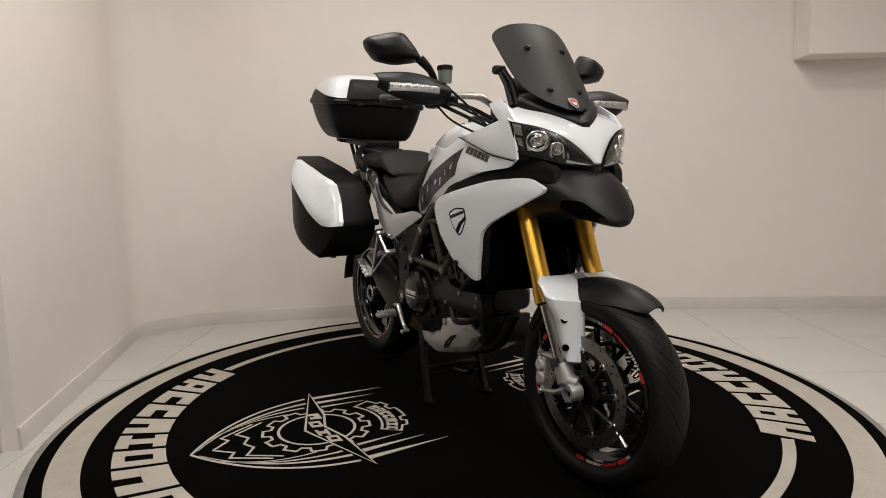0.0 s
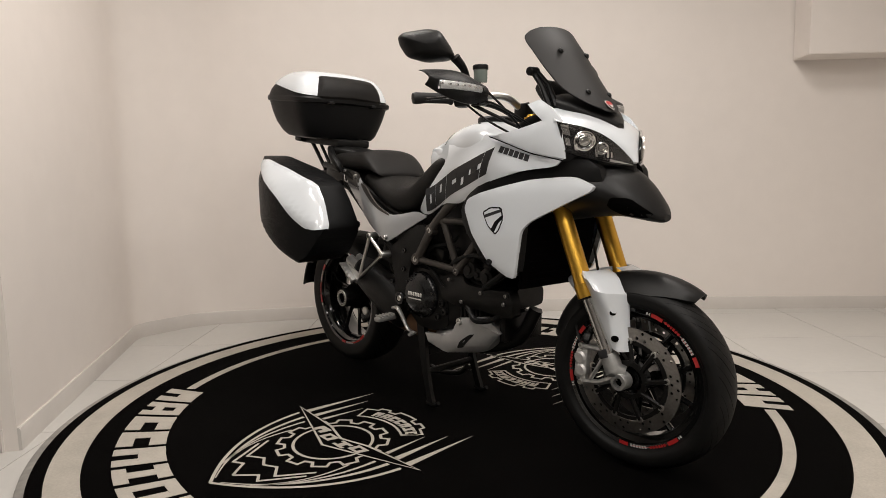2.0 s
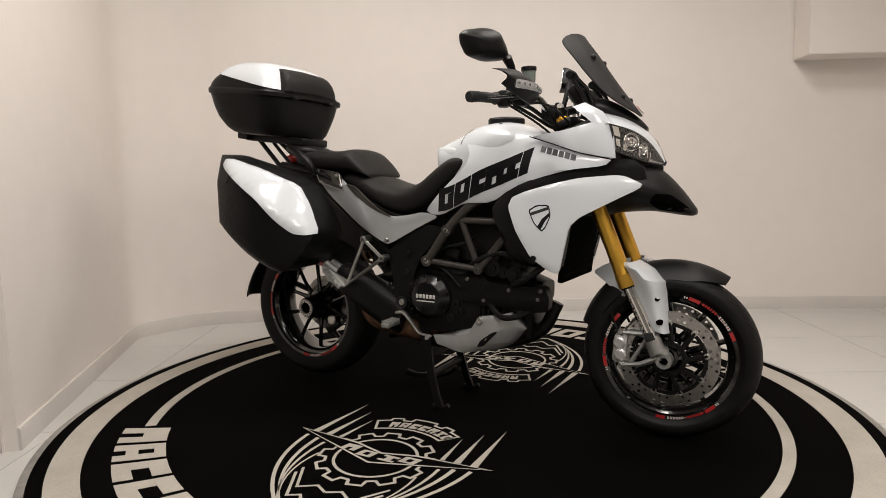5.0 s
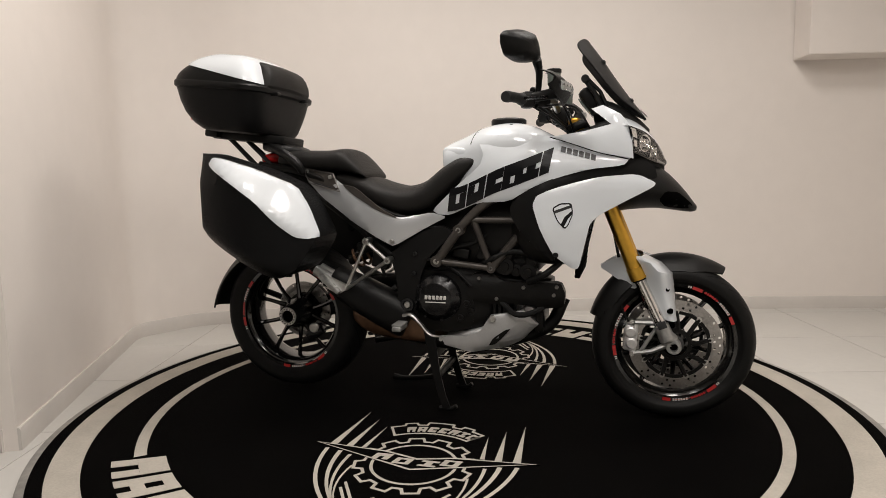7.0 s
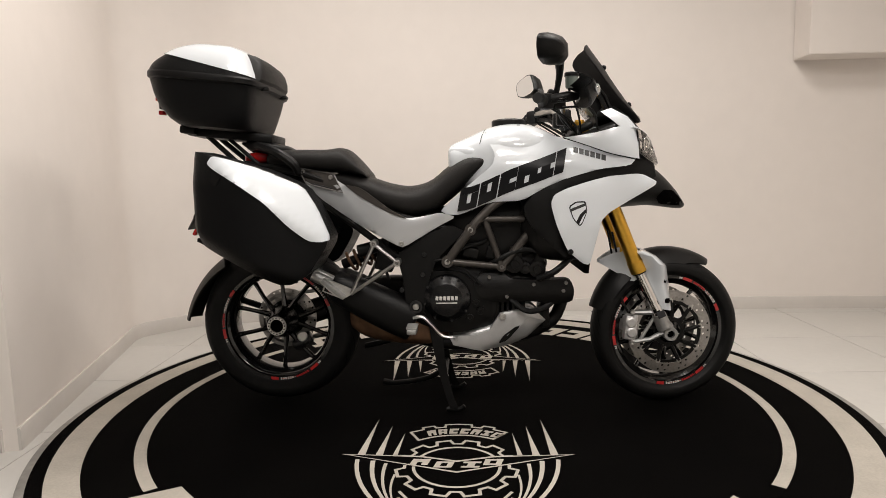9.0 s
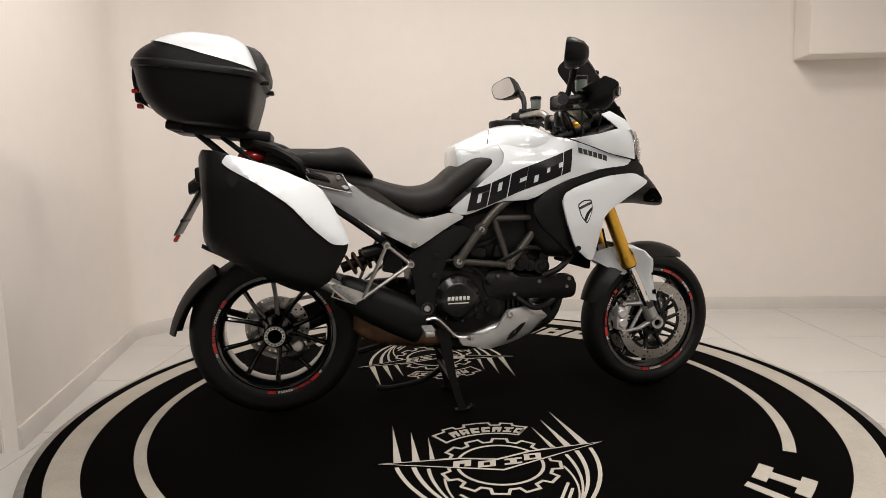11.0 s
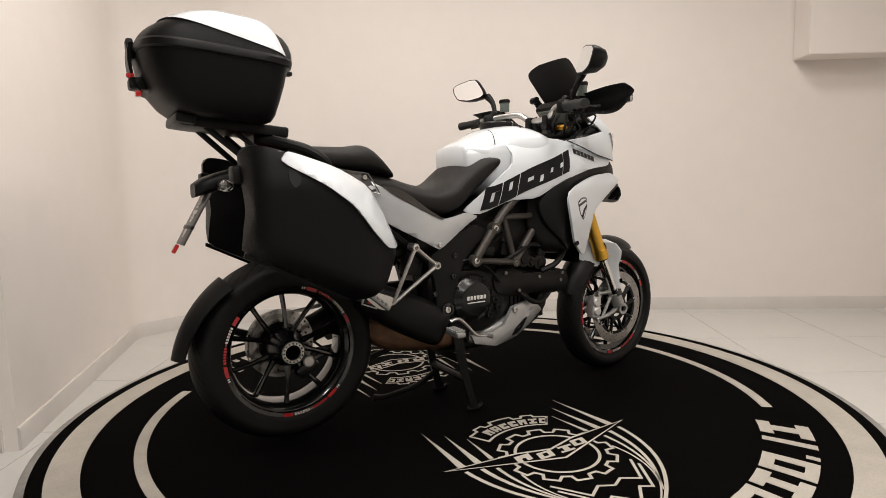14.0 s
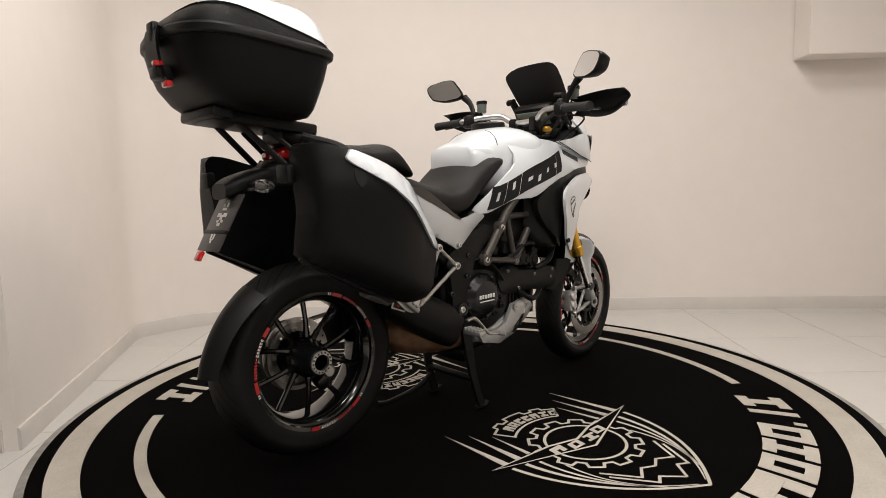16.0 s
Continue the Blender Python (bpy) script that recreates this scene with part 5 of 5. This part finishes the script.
    for side in (-1, 1):
        part("screen_bracket", tube([(0.498, side * 0.120, 1.232), (0.530, side * 0.118, 1.185), (0.560, side * 0.115, 1.12)], [0.012, 0.010, 0.014], 10, flat=0.8), "plastic", bike)
        part("screen_bracket", tube([(0.502, side * 0.114, 1.236), (0.548, side * 0.110, 1.19), (0.578, side * 0.108, 1.12)], [0.010, 0.008, 0.012], 10, flat=0.8), "plastic", bike)
        part("screen_knob", lathe([(0.0, side * 0.142), (0.012, side * 0.142), (0.014, side * 0.138), (0.014, side * 0.108), (0.0, side * 0.108)], 16, "y", (0.498, 0, 1.234)), "plastic", bike)
    part("dashboard", block((0.05, 0.19, 0.10), (0.515, 0, 1.165), 0.018, euler(0, -40, 0)), "plastic", bike, "black instrument panel behind the screen")
    part("dashboard_face", block((0.004, 0.15, 0.07), (0.493, 0, 1.146), 0.002, euler(0, -40, 0)), "reservoir", bike)


def controls(bike):
    bar = [(0.285, -0.40, 1.158), (0.30, -0.30, 1.160), (0.345, -0.22, 1.168), (0.385, -0.13, 1.165), (0.40, -0.06, 1.130), (0.40, 0.06, 1.130), (0.385, 0.13, 1.165), (0.345, 0.22, 1.168), (0.30, 0.30, 1.160), (0.285, 0.40, 1.158)]
    part("handlebar", tube(bar, 0.0125, 14, 40), "alu", bike, "bare aluminium handlebar")
    for side in (-1, 1):
        part("bar_clamp", block((0.055, 0.035, 0.06), (0.405, side * 0.06, 1.115), 0.01), "engine", bike)
        g = bmesh.new()
        tube([(0.272, side * 0.428, 1.155), (0.276, side * 0.418, 1.156), (0.2865, side * 0.39, 1.1575), (0.300, side * 0.305, 1.159), (0.302, side * 0.295, 1.159)], [0.0165, 0.0185, 0.0165, 0.017, 0.021], 16, bm=g)
        part("grip", g, "grip", bike, "ribbed black rubber grip")
        sw = bmesh.new()
        block((0.045, 0.05, 0.055), (0.318, side * 0.262, 1.158), 0.012, euler(0, 0, side * -25), bm=sw)
        block((0.03, 0.03, 0.03), (0.338, side * 0.25, 1.185), 0.008, euler(10, 20, 0), bm=sw)
        block((0.05, 0.04, 0.03), (0.362, side * 0.225, 1.150), 0.008, euler(0, 0, side * -30), bm=sw)
        part("switch_box", sw, "plastic", bike)
        mc = bmesh.new()
        tube([(0.335, side * 0.27, 1.165), (0.39, side * 0.275, 1.172), (0.425, side * 0.26, 1.175)], [0.016, 0.018, 0.014], 12, bm=mc)
        part("master_cylinder", mc, "engine", bike)
        part("control_lever", tube([(0.385, side * 0.27, 1.165), (0.375, side * 0.33, 1.158), (0.345, side * 0.40, 1.150), (0.335, side * 0.428, 1.148)], [0.009, 0.007, 0.006, 0.007], 8, 12, flat=0.7), "cover", bike)
        rs = part("fluid_reservoir", lathe([(0.0, 0.0), (0.019, 0.0), (0.021, 0.006), (0.022, 0.040), (0.0, 0.040)], 22, "z", (0.405, side * 0.262, 1.200)), "reservoir", bike, "small translucent brake fluid reservoir")
        part("reservoir_cap", lathe([(0.0, 0.054), (0.022, 0.054), (0.0245, 0.051), (0.0245, 0.040), (0.0, 0.040)], 22, "z", (0.405, side * 0.262, 1.200)), "plastic", rs)
        part("bar_riser", tube([(0.43, side * 0.045, 1.075), (0.405, side * 0.055, 1.14)], [0.02, 0.022], 12), "engine", bike)
        part("lever_clamp", block((0.03, 0.032, 0.042), (0.352, side * 0.235, 1.163), 0.008, euler(0, 10, side * -25)), "engine", bike)
        part("wiring_sleeve", tube([(0.33, side * 0.25, 1.150), (0.37, side * 0.17, 1.135), (0.40, side * 0.10, 1.10), (0.45, side * 0.06, 1.06)], 0.0075, 8, 14), "plastic", bike)
        part("wiring_sleeve", tube([(0.345, side * 0.245, 1.140), (0.39, side * 0.19, 1.105), (0.43, side * 0.13, 1.07), (0.47, side * 0.08, 1.05)], 0.006, 8, 14), "plastic", bike)
        # hand guard with a lamp strip
        rings = []
        for f in np.linspace(0, 1, 16):
            cx, cy = 0.352 + 0.085 * math.sin(math.pi * min(1, 0.28 + 0.62 * f)) + 0.045 * f ** 1.5, 0.498 - 0.235 * f
            top = 1.222 + 0.012 * math.sin(math.pi * f) - 0.02 * f
            low = 1.142 - 0.018 * math.sin(math.pi * f) + 0.012 * (1 - f) ** 3 * 3
            row = []
            for v in np.linspace(0, 1, 9):
                row.append(Vector((cx + 0.022 * math.sin(math.pi * v) - 0.028 * v ** 3, side * cy, low + (top - low) * v)))
            rings.append(row + [p + Vector((-0.007, -side * 0.003, 0)) for p in reversed(row)])
        hg = part("hand_guard", loft(rings), "plastic", bike, "black hand guard with a clear indicator strip")
        rings = []
        for f in np.linspace(0.10, 0.80, 12):
            cx, cy = 0.352 + 0.085 * math.sin(math.pi * min(1, 0.28 + 0.62 * f)) + 0.045 * f ** 1.5, 0.498 - 0.235 * f
            c = Vector((cx + 0.022, side * cy, 1.178 - 0.010 * f))
            rings.append([c + Vector((0.006 * math.cos(a), 0, 0.0145 * (1.1 - 0.5 * f) * math.sin(a))) for a in np.linspace(0, 2 * math.pi, 12, endpoint=False)])
        ind = part("indicator", loft(rings), "lens", hg, "clear front indicator")
        ind.visible_shadow = False
        rings = []
        for f in np.linspace(0.12, 0.78, 12):
            cx, cy = 0.352 + 0.085 * math.sin(math.pi * min(1, 0.28 + 0.62 * f)) + 0.045 * f ** 1.5, 0.498 - 0.235 * f
            c = Vector((cx + 0.0205, side * cy, 1.178 - 0.010 * f))
            rings.append([c + Vector((0.003 * math.cos(a), 0, 0.0115 * (1.1 - 0.5 * f) * math.sin(a))) for a in np.linspace(0, 2 * math.pi, 10, endpoint=False)])
        part("indicator_back", loft(rings), "alu_dull", hg)
        for k in range(7):
            f = 0.14 + 0.095 * k
            cx, cy = 0.352 + 0.085 * math.sin(math.pi * min(1, 0.28 + 0.62 * f)) + 0.045 * f ** 1.5, 0.498 - 0.235 * f
            part("indicator_cell", block((0.004, 0.0125, 0.0060), (cx + 0.0225, side * cy, 1.180 - 0.010 * f), 0.0015), "reflector", hg)
        # mirror
        stem = part("mirror_stem", tube([(0.352, side * 0.262, 1.178), (0.356, side * 0.270, 1.205), (0.360, side * 0.292, 1.245), (0.356, side * 0.325, 1.278)], [0.010, 0.010, 0.012, 0.016], 10, 16), "plastic", bike, "black mirror on a slim stem")
        out = [(-0.092, 0.028), (-0.075, 0.044), (0.005, 0.060), (0.045, 0.056), (0.082, 0.005), (0.100, -0.030), (0.080, -0.046), (0.005, -0.054), (-0.060, -0.038), (-0.086, 0.0)]
        out = [(u * 0.93, v * 0.86) for u, v in chaikin(out, 2)]
        fr = Matrix.Translation((0.306, side * 0.400, 1.309)) @ euler(0, 0, side * 24).to_4x4() @ euler(0, 8, 0).to_4x4()
        rings = []
        for k, d in ((1.0, -0.010), (1.03, -0.002), (0.99, 0.014), (0.82, 0.042), (0.47, 0.060), (0.15, 0.064)):
            rings.append([fr @ Vector((d, side * -u * k, v * k)) for u, v in out])
        head = part("mirror_shell", loft(rings), "plastic", stem)
        part("mirror_glass", loft([[fr @ Vector((d, side * -u * 0.93, v * 0.93)) for u, v in out] for d in (-0.0115, -0.0095)]), "mirror", stem)
        for k, (a, b, c) in enumerate((((0.395, 0.262, 1.200), (0.44, 0.19, 1.12), (0.47, 0.10, 1.02)), ((0.33, 0.255, 1.14), (0.42, 0.24, 1.08), (0.46, 0.12, 1.02)), ((0.36, 0.23, 1.14), (0.47, 0.27, 1.13), (0.52, 0.14, 1.06)))):
            part("cable", tube([(a[0], side * a[1], a[2]), (b[0], side * b[1], b[2]), (c[0], side * c[1], c[2])], 0.0038, 6, 12), "plastic", bike)


def luggage(bike):
    # top case, tilted a little forward
    tilt = Matrix.Translation((-0.895, -0.006, 1.096)) @ euler(0, 6.5, 0).to_4x4() @ Matrix.Translation((-0.028, 0, 0)) @ Matrix.Diagonal((0.93, 1.0, 1.04, 1.0))

    def case_ring(z, xa, xb, w, p=3.4, n=44):
        out = []
        xc, hx = (xa + xb) / 2, (xb - xa) / 2
        for k in range(n):
            a = 2 * math.pi * k / n
            c, s = math.cos(a), math.sin(a)
            pp = 6.0 if c > 0 else 3.6
            x = xc + hx * math.copysign(abs(c) ** (2 / pp), c)
            y = w * math.copysign(abs(s) ** (2 / pp), s)
            out.append(tilt @ Vector((x, y, z * 1.07 if z < 0.171 else z)))
        return out
    tub = part("top_case", loft([case_ring(*r) for r in ((0.0, -0.100, 0.160, 0.165), (0.006, -0.125, 0.176, 0.196), (0.024, -0.160, 0.186, 0.214), (0.060, -0.200, 0.194, 0.232), (0.10, -0.222, 0.202, 0.246), (0.140, -0.236, 0.207, 0.256), (0.150, -0.238, 0.209, 0.258))]), "case", bike, "large black top case with a white lid panel")
    part("case_rim", loft([case_ring(*r) for r in ((0.146, -0.240, 0.212, 0.262), (0.150, -0.245, 0.219, 0.267), (0.164, -0.246, 0.220, 0.268), (0.170, -0.242, 0.214, 0.264))]), "plastic", tub)
    lid_rows = ((0.168, -0.240, 0.208, 0.262), (0.190, -0.238, 0.198, 0.257), (0.214, -0.220, 0.184, 0.249), (0.238, -0.186, 0.170, 0.236), (0.260, -0.148, 0.154, 0.218), (0.276, -0.104, 0.132, 0.196), (0.287, -0.064, 0.100, 0.166), (0.292, -0.02, 0.05, 0.11))

    def lid_body(grow):
        fine = spline(lid_rows, 30)
        return loft([case_ring(z + grow * (z > 0.19), xa - grow, xb + grow, w + grow, n=72) for z, xa, xb, w in fine])
    lid = part("lid", lid_body(0.0), "case", tub)
    # glossy white shell over the lid, cut off along a slant that falls towards the front
    bm = lid_body(0.003)
    slant = euler(0, 6.5, 0) @ Vector((0.070, 0, 0.41)).normalized()
    bmesh.ops.bisect_plane(bm, geom=bm.verts[:] + bm.edges[:] + bm.faces[:], plane_co=tilt @ Vector((0.205, 0, 0.186)), plane_no=slant, clear_inner=True)
    part("lid_panel", bm, "white", tub, "glossy white lid panel")
    rest = []
    for z, xf, w in ((0.176, 0.218, 0.180), (0.186, 0.226, 0.178), (0.212, 0.226, 0.168), (0.238, 0.216, 0.158), (0.256, 0.200, 0.150), (0.268, 0.176, 0.145), (0.273, 0.150, 0.138)):
        rest.append([tilt @ Vector((x, y, z)) for x, y in ((0.10, -w), (xf - 0.030, -w), (xf - 0.010, -w + 0.006), (xf, -w + 0.022), (xf + 0.003, 0), (xf, w - 0.022), (xf - 0.010, w - 0.006), (xf - 0.030, w), (0.10, w))])
    part("back_pad", loft(rest), "seat", tub, "padded black backrest")
    part("case_latch", block((0.02, 0.05, 0.06), tilt @ Vector((-0.250, 0, 0.168)), 0.006), "plastic", tub)
    for z in (0.055,):
        part("case_reflector", block((0.016, 0.045, 0.016), tilt @ Vector((-0.222, -0.045, z - 0.012)), 0.003), "red", tub, "small red reflector")
    rings = []
    for x, z in spline([(-0.232, 0.180), (-0.248, 0.182), (-0.253, 0.162), (-0.247, 0.115), (-0.226, 0.066), (-0.202, 0.048)], 14):
        rings.append([tilt @ Vector((x + dx, y, z + dz)) for dx, y, dz in ((-0.006, -0.046, 0), (-0.006, 0.046, 0), (0.006, 0.040, -0.004), (0.006, -0.040, -0.004))])
    part("latch_handle", loft(rings), "plastic", tub, "black carrying handle over the lock")
    part("case_lock", block((0.05, 0.07, 0.035), tilt @ Vector((-0.222, 0.0, 0.075)), 0.008), "plastic", tub)
    part("lock_button", block((0.022, 0.03, 0.014), tilt @ Vector((-0.246, -0.03, 0.092)), 0.004), "red", tub)
    part("case_buckle", block((0.03, 0.03, 0.014), tilt @ Vector((0.222, 0.12, 0.158)), 0.004), "plastic", tub)
    part("case_buckle", block((0.03, 0.03, 0.014), tilt @ Vector((0.222, -0.12, 0.158)), 0.004), "plastic", tub)
    # rack
    rack = part("luggage_rack", block((0.33, 0.19, 0.034), (-0.855, 0, 1.077), 0.008, euler(0, 6.5, 0)), "plastic", bike, "black luggage rack")
    part("rack_lip", block((0.06, 0.26, 0.03), (-1.005, 0, 1.098), 0.008, euler(0, 8, 0)), "plastic", rack)
    part("rack_neck", hull([(-0.80, 1.02, 1.06, 0.07), (-0.72, 1.0, 1.05, 0.11), (-0.66, 1.0, 1.035, 0.08), (-0.63, 1.0, 1.02, 0.04)], 10, 3.5), "plastic", rack)
    for side in (-1, 1):
        part("rack_strut", tube([(-0.945, side * 0.075, 1.075), (-0.80, side * 0.10, 0.945)], 0.010, 10), "plastic", rack)
        part("rack_strut", tube([(-0.86, side * 0.08, 1.06), (-0.745, side * 0.11, 0.965)], 0.008, 10), "plastic", rack)

    # side cases
    outline = [(-0.905, 0.985), (-0.885, 1.010), (-0.84, 1.004), (-0.765, 0.978), (-0.655, 0.942), (-0.530, 0.880), (-0.484, 0.803), (-0.440, 0.702), (-0.448, 0.670), (-0.500, 0.585), (-0.56, 0.550), (-0.61, 0.550), (-0.75, 0.626), (-0.905, 0.705), (-0.895, 0.775), (-0.885, 0.83)]
    for side in (-1, 1):
        def shell(x, z):
            foot = ((z - 0.705) + 0.525 * (x + 0.905)) / 1.129
            return 0.458 - 0.85 * max(0, 0.64 * (x + 0.618) + 0.768 * (z - 0.834)) - 1.1 * max(0, 0.045 - foot) - (1.85 if x > -0.68 else 1.2) * (x + 0.68) ** 2 - 2.2 * max(0, -0.875 - x) - 0.30 * max(0, z - 0.90) - 0.2 * max(0, 0.60 - z)
        body = part("side_case", panel(outline, shell, 0.24, 1, 0.02, side, 0.003, lambda x, z: float(np.interp(x, (-0.905, -0.78, -0.60, -0.42), (0.285, 0.250, 0.205, 0.165)))), "case", bike, "black side case with a white panel along its upper front edge")
        wp = [(-0.818, 0.968), (-0.80, 0.992), (-0.764, 0.983), (-0.653, 0.947), (-0.526, 0.885), (-0.479, 0.805), (-0.434, 0.698), (-0.460, 0.694), (-0.496, 0.702), (-0.552, 0.754), (-0.622, 0.836), (-0.704, 0.896), (-0.798, 0.950)]
        part("case_panel", panel(wp, lambda x, z: shell(x, z) + 0.012, 0.03, 1, 0.02, side, 0.003), "white", body, "glossy white case panel")
        part("case_seam", panel([(-0.905, 0.710), (-0.75, 0.631), (-0.61, 0.555), (-0.56, 0.555), (-0.56, 0.545), (-0.61, 0.542), (-0.755, 0.619), (-0.908, 0.698)], lambda x, z: 0.33, 0.014, 0, 0.1, side), "plastic", body)
        part("case_badge", panel([(-0.800, 0.945), (-0.770, 0.935), (-0.772, 0.905), (-0.788, 0.890), (-0.802, 0.91)], lambda x, z: shell(x, z) + 0.002, 0.006, 1, 0.04, side), "plastic", body)
        part("case_latch", block((0.03, 0.06, 0.05), (-0.905, side * 0.27, 0.93), 0.008), "plastic", body)
        part("case_mount", tube([(-0.62, side * 0.13, 0.88), (-0.62, side * 0.215, 0.85)], 0.014, 8), "plastic", body)
        part("case_mount", tube([(-0.50, side * 0.13, 0.70), (-0.50, side * 0.22, 0.70)], 0.014, 8), "plastic", body)

    # tail: lamp, indicators and number plate with its arm
    part("tail_light", hull([(-0.815, 0.975, 0.995, 0.05), (-0.80, 0.968, 1.008, 0.075), (-0.74, 0.965, 1.018, 0.085), (-0.70, 0.975, 1.01, 0.07)], 10, 3.0), "red", bike, "red tail light under the rack")
    arm = part("plate_arm", hull([(-0.985, 0.86, 0.905, 0.055), (-0.95, 0.87, 0.925, 0.075), (-0.88, 0.885, 0.945, 0.07), (-0.80, 0.89, 0.96, 0.06)], 10, 3.2), "plastic", bike, "black plate carrier behind the tail")
    n = Vector((-0.155, 0, 0.088)).normalized()
    mid = Vector((-0.990, -0.012, 0.797))
    turn = euler(0, 30, 0)
    plate = part("number_plate", block((0.006, 0.178, 0.178), mid, 0.002, turn), "plate", bike, "dark display plate with a pale emblem")
    for dy, dz, w, h in ((0, 0.064, 0.020, 0.010), (0.012, 0.052, 0.012, 0.014), (-0.012, 0.052, 0.012, 0.014), (0, 0.038, 0.030, 0.007), (0.022, 0.020, 0.026, 0.012), (-0.022, 0.020, 0.026, 0.012), (0, 0.012, 0.018, 0.016), (0.016, 0.0, 0.016, 0.007), (-0.016, 0.0, 0.016, 0.007), (0, -0.010, 0.022, 0.009), (0.010, -0.048, 0.009, 0.018), (-0.010, -0.048, 0.009, 0.018), (0, -0.062, 0.010, 0.012)):
        part("plate_bar", block((0.002, w, h), mid + turn @ Vector((-0.0042, dy, dz)), 0.0006, turn), "sticker_white", plate)
    part("plate_strap", block((0.009, 0.182, 0.012), mid + turn @ Vector((-0.001, 0, -0.030)), 0.002, turn), "plastic", plate)
    part("plate_reflector", block((0.012, 0.045, 0.030), mid + turn @ Vector((-0.002, 0.045, -0.108)), 0.004, turn), "red", plate)
    for side in (-1, 1):
        part("indicator_stalk", tube([(-0.91, side * 0.05, 0.897), (-0.912, side * 0.12, 0.897)], [0.018, 0.014], 10), "plastic", arm)
        rings = []
        for f, r in ((0, 0.012), (0.15, 0.018), (0.5, 0.019), (0.8, 0.014), (1.0, 0.004)):
            rings.append([Vector((-0.915 + 0.012 * f, side * (0.115 + 0.085 * f), 0.897)) + Vector((r * 0.8 * math.cos(a), 0, r * math.sin(a))) for a in np.linspace(0, 2 * math.pi, 16, endpoint=False)])
        ind = part("rear_indicator", loft(rings), "lens", arm, "clear rear indicator")
        ind.visible_shadow = False
        part("indicator_bulb", tube([(-0.913, side * 0.125, 0.897), (-0.908, side * 0.17, 0.897)], [0.006, 0.005], 10), "alu", arm)


def motorcycle():
    bike = empty("motorcycle")
    tagged(bike, "white and black touring motorcycle with gold fork and luggage cases", "motorcycle")
    front_end(bike)
    rear_end(bike)
    running_gear(bike)
    bodywork(bike)
    controls(bike)
    luggage(bike)
    warp_to_view(bike)
    return bike


# parts whose middle is shifted apart from the body's, to fit the view
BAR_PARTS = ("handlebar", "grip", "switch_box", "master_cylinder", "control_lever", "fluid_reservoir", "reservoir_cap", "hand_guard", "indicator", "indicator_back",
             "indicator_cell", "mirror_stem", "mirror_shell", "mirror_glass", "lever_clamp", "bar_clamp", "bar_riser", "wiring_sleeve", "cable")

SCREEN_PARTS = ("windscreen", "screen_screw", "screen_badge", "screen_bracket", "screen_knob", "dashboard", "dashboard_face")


def warp_to_view(bike):
    """Stretches the bike's middle and left side to fit the camera's view, as a two-degree left lean with the nose
    turned; the right side is built as it stands.
    """
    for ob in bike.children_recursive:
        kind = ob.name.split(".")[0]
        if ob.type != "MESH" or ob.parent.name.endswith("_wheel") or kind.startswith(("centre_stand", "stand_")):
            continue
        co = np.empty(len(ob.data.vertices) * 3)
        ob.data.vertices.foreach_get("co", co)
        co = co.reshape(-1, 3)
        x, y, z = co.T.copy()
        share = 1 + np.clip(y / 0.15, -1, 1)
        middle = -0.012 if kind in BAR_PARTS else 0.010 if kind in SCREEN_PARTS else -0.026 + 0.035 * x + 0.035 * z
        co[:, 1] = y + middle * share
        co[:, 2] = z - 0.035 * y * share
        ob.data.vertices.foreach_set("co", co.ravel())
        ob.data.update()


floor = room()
table = turntable()
bike = motorcycle()
floor_tiles(floor)


def motions():
    rows = [(t, pose(0, 0, 0, 0, 0, TURN_START + TURN_RATE * t)) for t in (0, 2, 4, 6, 8, 10, 12, 14, 16)]
    walk(table, rows)
    if bike:
        walk(bike, rows)


motions()
